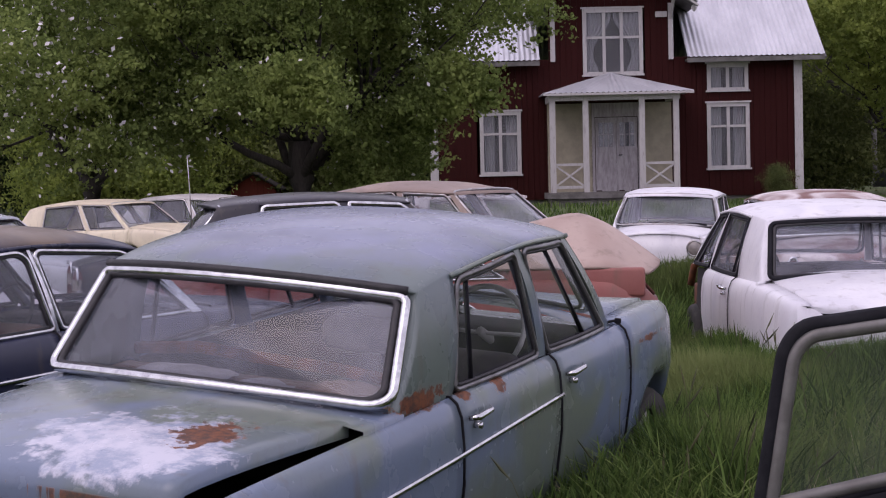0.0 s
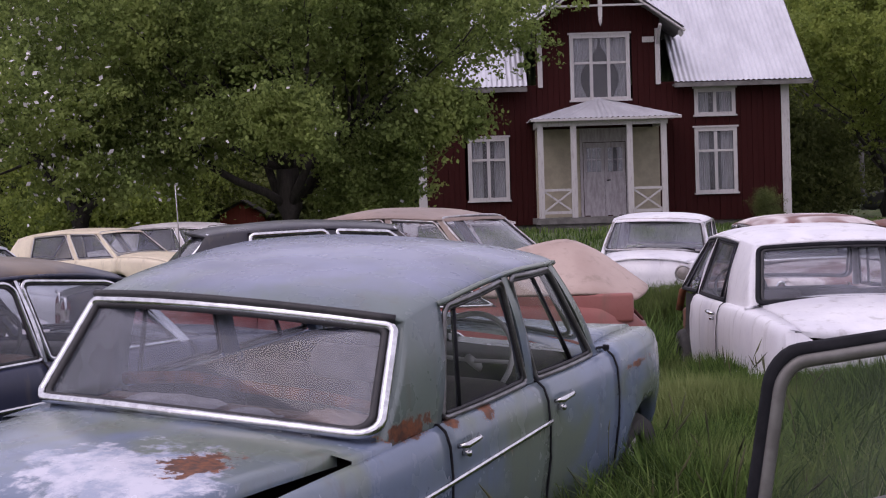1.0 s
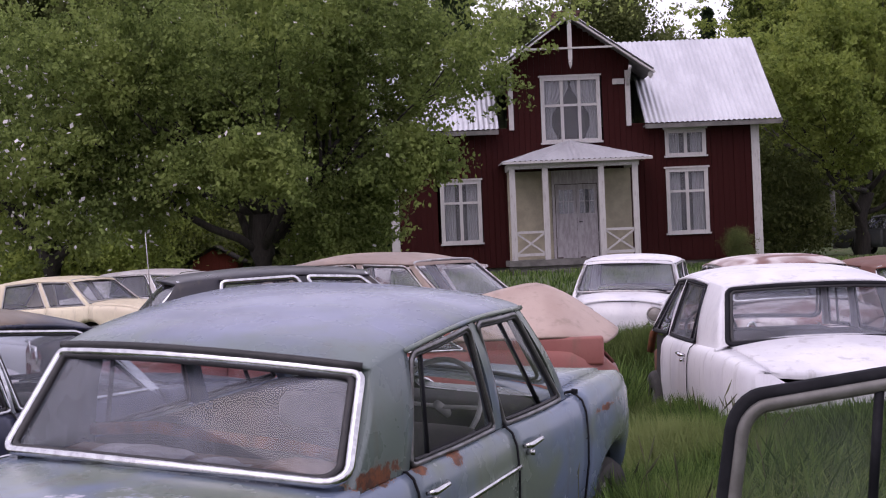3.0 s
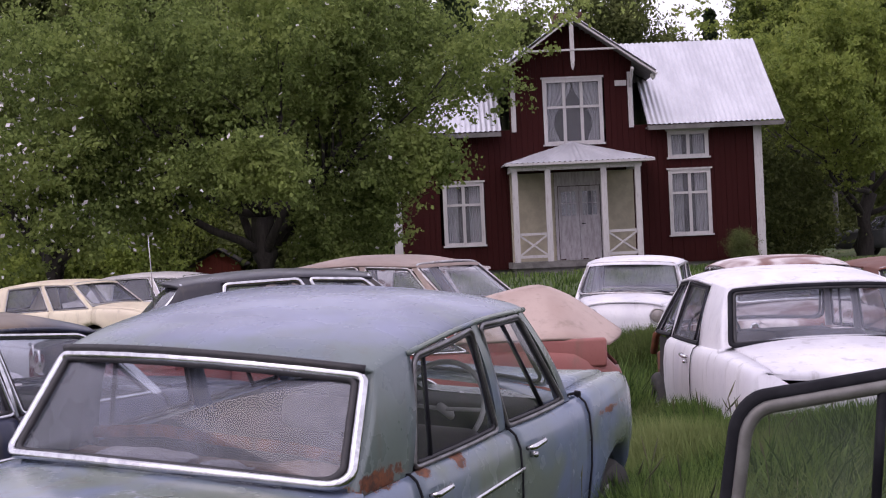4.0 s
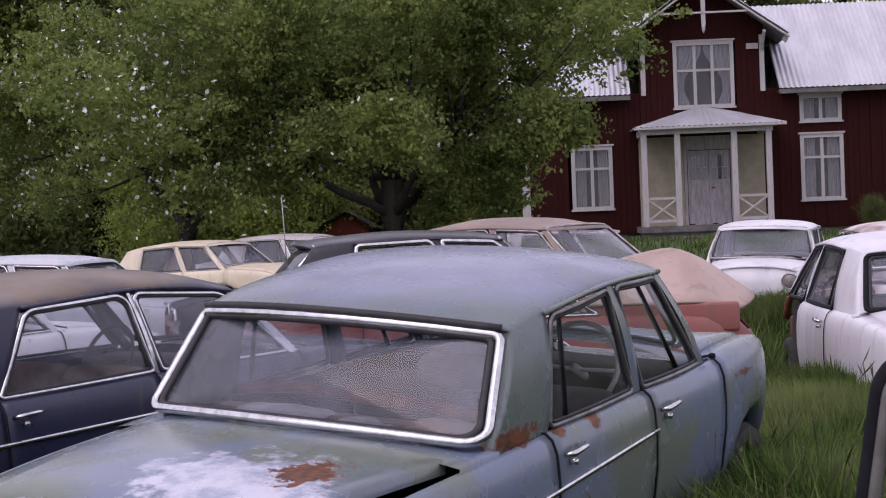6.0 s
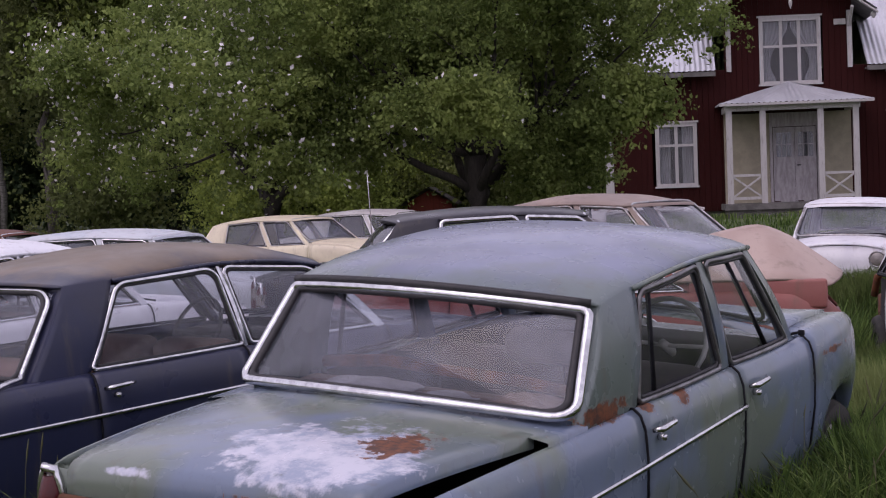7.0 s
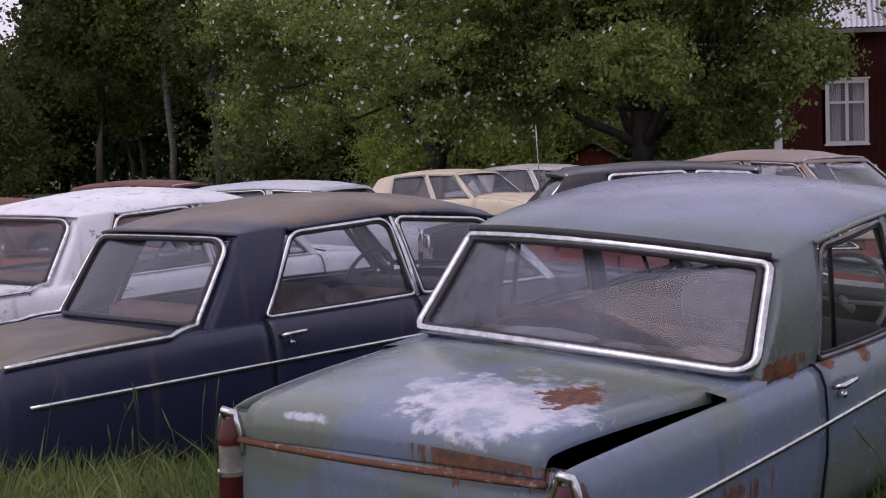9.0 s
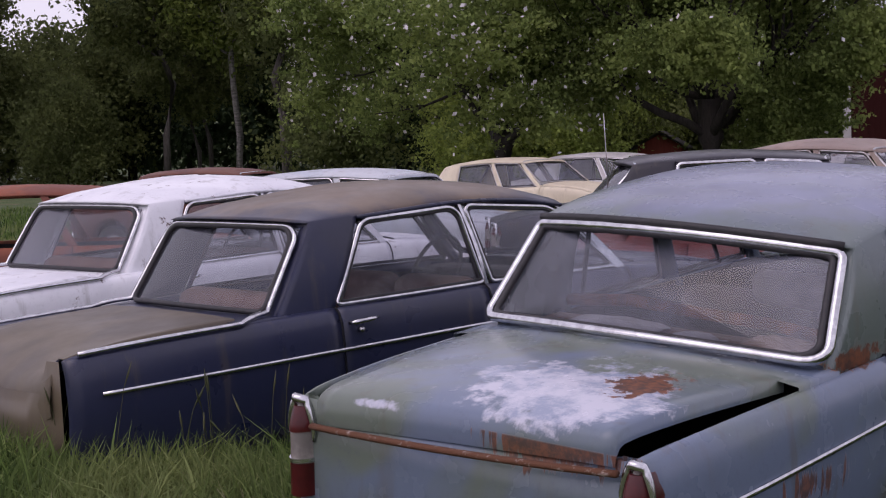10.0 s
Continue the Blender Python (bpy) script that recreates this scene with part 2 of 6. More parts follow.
def rounded(n=6, r=(0.12, 0.12, 0.12, 0.12), asp=1.0):
    """A unit square's outline with rounded corners, from bottom left, anticlockwise."""
    out = []
    for (cx, cy, a0), rad in zip(((0, 0, 180), (1, 0, 270), (1, 1, 0), (0, 1, 90)), r):
        rx, ry = rad / asp, rad
        ox, oy = (rx if cx == 0 else 1 - rx), (ry if cy == 0 else 1 - ry)
        for k in range(n + 1):
            a = radians(a0 + 90 * k / n)
            out.append((ox + rx * math.cos(a), oy + ry * math.sin(a)))
    return out


def pane_map(bl, br, tr, tl, bow=Vector((0, 0, 0))):
    """Unit square to a bowed quad."""
    bl, br, tr, tl, bow = Vector(bl), Vector(br), Vector(tr), Vector(tl), Vector(bow)

    def f(s, t):
        return (bl * (1 - s) + br * s) * (1 - t) + (tl * (1 - s) + tr * s) * t + bow * (1 - (2 * s - 1) ** 2)
    return f


def window(parent, f, glass, frame_mat, r=0.014, corner=(0.12, 0.12, 0.12, 0.12), asp=2.0, name="window", rubber=True, flat=1.0, off=(0, 0, 0)):
    """A pane with rounded corners in a bright frame with a rubber seal."""
    loop = rounded(5, corner, asp)
    off = Vector(off)
    bm = bmesh.new()
    rings = []
    for k in (1.0, 0.85, 0.7, 0.55, 0.4, 0.25, 0.1):
        rings.append([bm.verts.new(f(0.5 + (s - 0.5) * k, 0.5 + (t - 0.5) * k)) for s, t in loop])
    n = len(loop)
    for a, b in zip(rings, rings[1:]):
        for i in range(n):
            bm.faces.new((a[i], a[(i + 1) % n], b[(i + 1) % n], b[i]))
    bm.faces.new(rings[-1])
    bmesh.ops.recalc_face_normals(bm, faces=bm.faces)
    pane = part(name, bm, glass, parent)
    pane.visible_shadow = False
    dense = []
    for (s0, t0), (s1, t1) in zip(loop, loop[1:] + loop[:1]):
        m = max(1, int(max(abs(s1 - s0), abs(t1 - t0)) / 0.12))
        dense += [(s0 + (s1 - s0) * j / m, t0 + (t1 - t0) * j / m) for j in range(m)]
    if frame_mat:
        bm = bmesh.new()
        tube(bm, [f(s, t) + off for s, t in dense], r, True, 8, flat)
        part("frame", bm, frame_mat, pane)
    if rubber:
        bm = bmesh.new()
        tube(bm, [f(0.5 + (s - 0.5) * 0.955, 0.5 + (t - 0.5) * 0.93) + off * 0.5 for s, t in dense], r * 0.75, True, 6)
        part("seal", bm, M["rubber"], pane)
    return pane


# ---- cars ----
def smooth01(t):
    t = min(1.0, max(0.0, t))
    return t * t * (3 - 2 * t)


BASE = dict(
    L=4.4,
    hw=[(0, 0.68), (0.12, 0.72), (0.6, 0.76), (1.5, 0.79), (2.4, 0.80), (3.4, 0.79), (4.1, 0.75), (4.3, 0.70), (4.4, 0.62)],
    belt=[(0, 0.85), (0.1, 0.88), (0.9, 0.92), (2.5, 0.93), (3.4, 0.92), (4.1, 0.86), (4.32, 0.80), (4.4, 0.74)],
    deck=[(0, 0.80), (0.08, 0.85), (0.45, 0.95), (0.95, 1.0), (3.35, 0.99), (3.9, 0.95), (4.25, 0.87), (4.4, 0.76)],
    sill=0.27, wheels=(0.78, 3.42), wr=0.31,
    boot=(0.05, 0.90), bonnet=(3.42, 4.34), doors=(1.55, 2.58, 3.45),
    rear=dict(yb=0.96, zb=1.0, xb=0.62, yt=1.27, zt=1.33, xt=0.56, bow=-0.09),
    front=dict(yb=3.36, zb=0.98, xb=0.64, yt=2.92, zt=1.35, xt=0.55, bow=0.12),
    roof=[(1.16, 1.35), (1.4, 1.41), (2.1, 1.455), (2.7, 1.43), (2.97, 1.375)],
    gutter=[(1.16, 1.325), (1.5, 1.35), (2.2, 1.375), (2.97, 1.34)],
    gw=[(1.16, 0.57), (1.6, 0.60), (2.3, 0.605), (2.97, 0.56)],
    crown=2.6, pillar_c=(1.22, 1.60, 0.92, 1.57), pillar_b=(2.30, 2.37, 2.54, 2.62), pillar_a=(2.90, 2.96, 3.36, 3.43),
)


def car(name, label, at, paint_mat, roof_mat=None, glass=None, chrome=None, detail=2, skip=(), seats=None, lamps=True, extra=None, **style):
    """A sedan; local y runs from tail (0) to nose, z up from the ground."""
    p = dict(BASE)
    p.update(style)
    glass, chrome, roof_mat = glass or M["glass"], chrome or M["chrome"], roof_mat or paint_mat
    thing = tagged(new(name), label, "car", "derelict cars in the meadow")
    thing.empty_display_size = 0.2
    gap, size = p.get("gap", 0.005), p.get("size", 1.0)
    L, wr = p["L"], p["wr"]
    d1, d2, d3 = p["doors"]
    nv, du = (10, 0.06) if detail > 1 else (8, 0.10)

    def low(y):
        z = p["sill"] + (0.12 * max(0, (0.35 - y) / 0.35) + 0.10 * max(0, (y - L + 0.3) / 0.3))
        for i, yc in enumerate(p["wheels"]):
            if abs(y - yc) < wr + 0.05 and not (i == 0 and p.get("skirt")):
                z = max(z, wr + math.sqrt((wr + 0.05) ** 2 - (y - yc) ** 2))
        return z

    def side(y, v, sg, inner=0.80):
        """Point on the flank: v 0 at the sill, 1 on the shoulder's inner edge."""
        hw, b = curve(p["hw"], y), curve(p["belt"], y)
        z0 = low(y)
        dk = curve(p["deck"], y)
        prof = [(0.0, 0.93, z0), (0.18, 0.975, max(z0 + 0.02, 0.42)), (0.42, 1.0, max(z0 + 0.05, 0.60)), (0.62, 1.0, max(z0 + 0.06, b - 0.18)),
                (0.76, 0.985, b - 0.07), (0.86, 0.96, b - 0.02), (0.93, 0.925, b + 0.002), (1.0, inner, b + 0.25 * (dk - b) if inner < 0.9 else b)]
        for (v0, x0, a0), (v1, x1, a1) in zip(prof, prof[1:]):
            if v <= v1 + 1e-9:
                t = (v - v0) / (v1 - v0)
                return Vector((sg * hw * (x0 + (x1 - x0) * t), y, a0 + (a1 - a0) * t))

    def flank(nm, y0, y1, sg, vmax=1.0, inner=0.80, lab=""):
        ys = steps(y0 + gap, y1 - gap, max(3, int((y1 - y0) / du)))
        vs = [0, 0.18, 0.3, 0.42, 0.52, 0.62, 0.69, 0.76, 0.81, 0.86, 0.895, 0.93, 1.0]
        vs = [v for v in vs if v <= vmax]
        rows = [[side(y, v, sg, inner) for v in vs] for y in ys]
        tuck = Vector((-sg * 0.05, 0, 0))
        bm = bmesh.new()
        rows = [[q + tuck for q in rows[0]]] + rows + [[q + tuck for q in rows[-1]]]
        rows = [[r[0] + Vector((-sg * 0.04, 0, 0))] + r + [r[-1] + Vector((0, 0, -0.03))] for r in rows]
        grid(bm, rows if sg < 0 else [r[::-1] for r in rows])
        bmesh.ops.recalc_face_normals(bm, faces=bm.faces)
        return part(nm, bm, paint_mat, thing, lab)

    for sg in (1, -1):
        flank("rear_quarter", 0.0, d1, sg, 1.0, p.get("quarter_inner", 0.80))
        for nm, a, b in (("rear_door", d1, d2), ("front_door", d2, d3)):
            if nm in skip:
                continue
            door = flank(nm, a, b, sg, 1.0, 0.90)
            if detail > 1:
                z = curve(p["belt"], a + 0.2) - 0.075
                x = curve(p["hw"], a + 0.2) * 0.995
                bm = bmesh.new()
                tube(bm, [(sg * (x + 0.004), a + 0.03, z), (sg * (x + 0.035), a + 0.05, z + 0.005), (sg * (x + 0.038), a + 0.15, z + 0.012), (sg * (x + 0.008), a + 0.20, z + 0.012)], [0.010, 0.013, 0.011, 0.006])
                lathe(bm, [(0.0, 0.0), (0.014, 0.0), (0.012, 0.03 * sg), (0.0, 0.032 * sg)], "x", 10, (sg * x, a + 0.09, z - 0.035))
                bmesh.ops.recalc_face_normals(bm, faces=bm.faces)
                part("door_handle", bm, M["chrome"], door, "chrome pull handle with a round lock below")
        if "front_fender" not in skip:
            flank("front_fender", d3, L, sg)
        if detail > 1:
            for y in (d1, d2, d3)[:1 if "front_door" in skip else 3]:
                bm = bmesh.new()
                vs = [0.0, 0.18, 0.3, 0.42, 0.52, 0.62, 0.69, 0.76, 0.81, 0.86, 0.895, 0.93, 0.97]
                slant = p.get("slant", 0.05)
                tube(bm, [side(y + slant * max(0, 0.62 - v) * 0.3, v, sg, 0.9) - Vector((sg * 0.002, 0, 0)) for v in vs], p.get("seam", 0.007), False, 6)
                part("door_seam", bm, M["black_trim"], thing)

    def deck(nm, y0, y1, xf, lift=0.0, drop=0.0, lab="", mat=None, twist=0.0):
        ys = steps(y0, y1, max(4, int((y1 - y0) / du)))
        rows = []
        for y in ys:
            hw, b, dk = curve(p["hw"], y), curve(p["belt"], y), curve(p["deck"], y)
            row = []
            for i in range(-10, 11):
                s = i / 10
                x = s * xf * hw
                edge = b + 0.25 * (dk - b)
                row.append(Vector((x, y, edge + (dk - edge) * (1 - abs(s) ** 2.6) + lift)))
            row = [row[0] - Vector((0, 0, 0.035 + lift))] + row + [row[-1] - Vector((0, 0, 0.035 + lift))]
            rows.append(row)
        if drop:
            end = rows[0] if y0 < 1 else rows[-1]
            sgn = -1 if y0 < 1 else 1
            bulge = p.get("boot_bulge", 0.045) if y0 < 1 else 0.045
            for dz, dy in ((drop * 0.1, bulge * 0.5), (drop * 0.3, bulge * 0.85), (drop * 0.65, bulge), (drop, bulge * 0.93)):
                r2 = [q + Vector((0, sgn * dy, -dz)) for q in end]
                rows = [r2] + rows if y0 < 1 else rows + [r2]
        if twist:
            rows = [[q + Vector((0, 0, twist * (q.x / 1.2 + 0.5) * max(0.0, (y1 - q.y) / (y1 - y0)))) for q in r] for r in rows]
        bm = bmesh.new()
        grid(bm, rows)
        bmesh.ops.recalc_face_normals(bm, faces=bm.faces)
        return part(nm, bm, mat or paint_mat, thing, lab)

    if "boot" not in skip:
        deck("boot_lid", p["boot"][0], p["boot"][1], p.get("boot_wide", 0.79), 0.012, p.get("boot_drop", 0.06), mat=p.get("boot_mat"), twist=p.get("twist", 0.0))
    if "bonnet" not in skip:
        deck("bonnet", p["bonnet"][0], p["bonnet"][1], 0.79, 0.012, 0.03, mat=paint_mat)
    deck("rear_shelf_panel", p["boot"][1] - 0.04, p["rear"]["yb"] + 0.06, 0.93)
    deck("cowl", p["front"]["yb"] - 0.03, p["bonnet"][0] - 0.01, 0.80)

    # tail and nose panels
    for nm, y, sg in (("tail_panel", 0.0, -1), ("nose_panel", L, 1)):
        if nm in skip:
            continue
        hw, b = curve(p["hw"], y), curve(p["belt"], y)
        dk = curve(p["deck"], y)
        rows = []
        for k, (z, out) in enumerate(((0.30, -0.04), (0.36, 0.0), (0.55, 0.025), (0.70, 0.02), (dk - 0.02, 0.0), (dk - 0.03, -0.12))):
            push = p.get("boot_bulge", 0.045) - 0.045 if sg < 0 else 0.0
            rows.append([Vector((s * hw * (p.get("tail_wide", 0.96) if k else 0.86), y + sg * (out + push * (0.5 + 0.1 * k)) * (1 - abs(s) ** 3), (b - 0.012 if k > 3 else min(z, b)) if abs(s) > 0.78 else z)) for s in steps(-1, 1, 14)])
        bm = bmesh.new()
        grid(bm, rows)
        bmesh.ops.recalc_face_normals(bm, faces=bm.faces)
        part(nm, bm, p.get("tail_mat", paint_mat) if sg < 0 else paint_mat, thing)
        if "bumper" in skip:
            continue
        bm = bmesh.new()
        tube(bm, [(s * (hw + 0.05), y + sg * (0.10 - 0.16 * abs(s) ** 3), 0.44) for s in steps(-1, 1, 14)], 0.055, False, 10, 0.45)
        part("bumper", bm, chrome, thing)

    # rear pane's outline, used by the cabin shell too
    R, F = p["rear"], p["front"]
    rear_f = pane_map((-R["xb"], R["yb"], R["zb"]), (R["xb"], R["yb"], R["zb"]), (R["xt"], R["yt"], R["zt"]), (-R["xt"], R["yt"], R["zt"]), (0, R["bow"], R.get("crest", 0.02)))

    # cabin shell: the roof and the rear pillars in one skin
    c0, c1, cb0, cb1 = p["pillar_c"]
    y1 = p["roof"][-1][0]
    lip, plan = p.get("lip", 0.02), p.get("plan", -R["bow"])
    ys = steps(c0, c1, 8) + steps(c1, y1, 18 if detail > 1 else 11)[1:]
    half = 14 if detail > 1 else 9

    def roof_row(y):
        g, c, w = curve(p["gutter"], y), curve(p["roof"], y), curve(p["gw"], y)
        back = smooth01((c1 + 0.1 - y) / (c1 + 0.1 - c0))
        fore = smooth01((y - y1 + 0.3) / 0.3)
        row = []
        for i in range(-half, half + 1):
            s = math.sin(math.pi / 2 * i / half)
            q = Vector((w * s, y, g + (c - g) * max(0.0, 1 - abs(s) ** p["crown"]) ** p.get("arch", 0.62)))
            q.y += (-plan * back + 0.10 * fore) * (1 - s * s)
            row.append(q)
        return row

    bm = bmesh.new()
    verts = []
    drop_n = 8
    for j, y in enumerate(ys):
        row = roof_row(y)
        if j <= 8:
            k = j / 8
            yb = cb0 + (cb1 - cb0) * k
            down = []
            for t in steps(0, 1, drop_n)[1:]:
                e = Vector((row[-1].x, y, row[-1].z))
                b = Vector((curve(p["hw"], yb) * 0.905, yb, curve(p["belt"], yb) - 0.012))
                q = e.lerp(b, t)
                q.x += p.get("bulge", 0.018) * math.sin(math.pi * t) - p.get("curl", 0.03) * (1 - k) ** 2 * t
                down.append(q)
            line = [Vector((-q.x, q.y, q.z)) for q in down[::-1]] + row + down
        else:
            hem = [(0.005, -0.014), (-0.012, -0.024), (-0.03, -0.03)]
            line = [row[0] + Vector((-dx, 0, dz)) for dx, dz in hem[::-1]] + row + [row[-1] + Vector((dx, 0, dz)) for dx, dz in hem]
        verts.append([bm.verts.new(q) for q in line])
    n_row = 2 * half + 1
    # rear edge: an overhanging lip over the pane, then in to the pane's outline
    edge = [v.co.copy() for v in verts[0]]
    outline = []
    for i, q in enumerate(edge):
        if i < drop_n:
            s, t = 0.0, 1 - (drop_n - i) / drop_n
        elif i < drop_n + n_row:
            s, t = 0.5 + 0.5 * math.sin(math.pi / 2 * (i - drop_n - half) / half), 1.0
        else:
            s, t = 1.0, 1 - (i - drop_n - n_row + 1) / drop_n
        outline.append(rear_f(0.5 + (s - 0.5) * 0.965, 0.5 + (t - 0.5) * 0.93) + Vector((0, 0.012, 0)))
    on_roof = [drop_n <= i < drop_n + n_row for i in range(len(edge))]
    fade = [max(0.0, 1 - abs((i - drop_n - half) / (half + 0.5)) ** 6) if r else 0.0 for i, r in enumerate(on_roof)]
    ring1 = [bm.verts.new(q + Vector((0, -lip * f, -0.012 * f))) for q, f in zip(edge, fade)]
    ring2 = [bm.verts.new(q.lerp(o, 0.3) + Vector((0, 0.012 * f, -0.006 * f))) for q, o, f in zip(edge, outline, fade)]
    ring3 = [bm.verts.new(q) for q in outline]
    for a, b in ((ring3, ring2), (ring2, ring1), (ring1, verts[0])) + tuple(zip(verts[:8], verts[1:9])):
        for i in range(len(a) - 1):
            bm.faces.new((a[i], a[i + 1], b[i + 1], b[i]))
    for j in range(8, len(verts) - 1):
        a = verts[j][drop_n:drop_n + n_row] if j == 8 else verts[j]
        b = verts[j + 1][3:3 + n_row] if j == 8 else verts[j + 1]
        for i in range(len(a) - 1):
            bm.faces.new((a[i], a[i + 1], b[i + 1], b[i]))
    front_hem = [bm.verts.new(v.co + Vector((0, 0.004, -0.03))) for v in verts[-1]]
    for i in range(len(front_hem) - 1):
        bm.faces.new((verts[-1][i], verts[-1][i + 1], front_hem[i + 1], front_hem[i]))
    for sl in (range(0, drop_n + 1), range(drop_n + n_row - 1, len(verts[8]))):
        sl = list(sl)
        sg = -1 if sl[0] == 0 else 1
        inner = [bm.verts.new(verts[8][i].co - Vector((sg * 0.05, 0, 0))) for i in sl]
        for i in range(len(sl) - 1):
            bm.faces.new((verts[8][sl[i]], verts[8][sl[i + 1]], inner[i + 1], inner[i]))
    bmesh.ops.recalc_face_normals(bm, faces=bm.faces)
    part("roof", bm, roof_mat, thing)
    bm = bmesh.new()
    rows = [[q + Vector((0, 0, -0.045)) for q in roof_row(y)[2:-2]] for y in ys[1:-1]]
    grid(bm, rows)
    part("headlining", bm, M["interior"], thing)

    # pillars
    def pillar(t0, t1, b0, b1, sg):
        bm = bmesh.new()
        rows = []
        for t in steps(0, 1, 8):
            row = []
            for s in steps(0, 1, 4):
                yt = t0 + (t1 - t0) * s
                yb = b0 + (b1 - b0) * s
                top = Vector((curve(p["gw"], yt), yt, curve(p["gutter"], yt)))
                bot = Vector((curve(p["hw"], yb) * 0.905, yb, curve(p["belt"], yb) + 0.002))
                q = bot.lerp(top, t) + Vector((p.get("bulge", 0.018) * math.sin(math.pi * t), 0, 0))
                row.append(Vector((q.x * sg, q.y, q.z)))
            inner = [Vector((q.x - sg * 0.045, q.y, q.z)) for q in row]
            rows.append(row + inner[::-1] + row[:1])
        grid(bm, rows)
        bmesh.ops.recalc_face_normals(bm, faces=bm.faces)
        return part("pillar", bm, p.get("pillar_mat", paint_mat), thing)

    for sg in (1, -1):
        pillar(*p["pillar_b"], sg)
        pillar(*p["pillar_a"], sg)

    # panes
    f = rear_f
    if p.get("roof_seal"):
        # black bar drawn as the shadow gap under the roof lip
        bm = bmesh.new()
        tube(bm, [f(s, 1.0) + Vector((0, -0.004, 0.030)) for s in steps(0.0, 1.0, 24)], 0.016, False, 6)
        part("roof_seal", bm, M["rubber"], thing)
    if "rear_window" not in skip:
        window(thing, f, p.get("rear_glass", glass), None if p.get("fin_frame") else chrome, p.get("rframe", 0.017), p.get("rcorner", (0.1, 0.1, 0.1, 0.1)), 2.6, "rear_window", off=(0, -0.012, 0.006))
    f = pane_map((-F["xb"], F["yb"], F["zb"]), (F["xb"], F["yb"], F["zb"]), (F["xt"], F["yt"], F["zt"]), (-F["xt"], F["yt"], F["zt"]), (0, F["bow"], 0.02))
    if "windscreen" not in skip:
        window(thing, f, p.get("front_glass", glass), chrome, 0.013, (0.14, 0.14, 0.14, 0.14), 2.6, "windscreen", off=(0, 0.01, 0.006))

    def flank_pane(b0, b1, t0, t1, sg, nm="side_window"):
        def bot(y):
            return (sg * (curve(p["hw"], y) * 0.905 - 0.006), y, curve(p["belt"], y) + 0.012)

        def top(y):
            return (sg * (curve(p["gw"], y) + 0.004), y, curve(p["gutter"], y) - 0.022)
        g = pane_map(bot(b0), bot(b1), top(t1), top(t0), (sg * 0.012, 0, 0))
        return window(thing, g, p.get("side_glass", glass), p.get("side_chrome", chrome), p.get("sframe", 0.010), p.get("scorner", (0.05, 0.05, 0.08, 0.08)), 1.3, nm, off=(sg * 0.008, 0, 0))

    c, b, a = p["pillar_c"], p["pillar_b"], p["pillar_a"]
    for sg in (1, -1):
        if "side_windows" in skip:
            break
        flank_pane(c[3] + 0.015, b[2] - 0.015, c[1] + 0.015, b[0] - 0.012, sg)
        flank_pane(b[3] + 0.015, a[2] - 0.02, b[1] + 0.012, a[0] - 0.015, sg)
        if detail > 1 and p.get("vents", True):
            for (b0, t0) in ((c[3] + 0.15, c[1] + 0.10), (a[2] - 0.24, a[0] - 0.22)):
                bm = bmesh.new()
                tube(bm, [(sg * (curve(p["hw"], b0) * 0.905), b0, curve(p["belt"], b0) + 0.015), (sg * (curve(p["gw"], t0) + 0.004), t0, curve(p["gutter"], t0) - 0.025)], 0.010)
                part("vent_bar", bm, M["black_trim"], thing)

    if p.get("fin_frame"):
        # one bright strip from fin to fin, up round the rear pane
        fa, up = p["fin_frame"]
        path = [Vector((curve(p["hw"], y) * 0.95, y, curve(p["belt"], y) + 0.006)) for y in steps(fa, up, 16)]
        foot = path[-1]
        path += [foot.lerp(rear_f(1.0, 0.06), t) + Vector((0, -0.01, 0.008 * math.sin(math.pi * t))) for t in (0.3, 0.6, 0.85, 1.0)]
        path += [rear_f(1.0, t) + Vector((0, -0.012, 0)) for t in steps(0.14, 0.80, 8)]
        path += [rear_f(1.0 - 0.09 * (1 - math.cos(a)), 0.80 + 0.20 * math.sin(a)) + Vector((0, -0.012, 0)) for a in steps(0.2, math.pi / 2, 6)]
        tops = [rear_f(s, 1.0) + Vector((0, -0.012, 0)) for s in steps(0.88, 0.12, 14)]
        mirror = [rear_f(0.09 * (1 - math.cos(a)), 0.80 + 0.20 * math.sin(a)) + Vector((0, -0.012, 0)) for a in steps(math.pi / 2, 0.2, 6)]
        mirror += [rear_f(0.0, t) + Vector((0, -0.012, 0)) for t in steps(0.80, 0.14, 8)]
        left = [Vector((-curve(p["hw"], y) * 0.95, y, curve(p["belt"], y) + 0.006)) for y in steps(up, fa, 16)]
        mirror += [left[0].lerp(rear_f(0.0, 0.06), t) + Vector((0, -0.01, 0.008 * math.sin(math.pi * t))) for t in (1.0, 0.85, 0.6, 0.3)]
        bm = bmesh.new()
        tube(bm, path + tops + mirror + left, 0.013, False, 6)
        part("fin_strip", bm, M["chrome"], thing, "bright strip round the rear window and along both fins")

    # bright strip along the flank and gutter
    for sg in (1, -1):
        if p.get("trim"):
            z0, z1, ya, yb = p["trim"]
            bm = bmesh.new()
            tube(bm, [(sg * (curve(p["hw"], y) + 0.006), y, z0 + (z1 - z0) * (y - ya) / (yb - ya)) for y in steps(ya, yb, 30)], 0.011, False, 6, 0.6)
            part("trim_strip", bm, M["chrome"], thing)
        bm = bmesh.new()
        tube(bm, [(sg * (curve(p["gw"], y) + 0.006), y, curve(p["gutter"], y) - 0.004) for y in steps(p.get("gutter_from", c1), y1, 14)], 0.011, False, 6)
        part("gutter", bm, p.get("gutter_mat", paint_mat), thing)

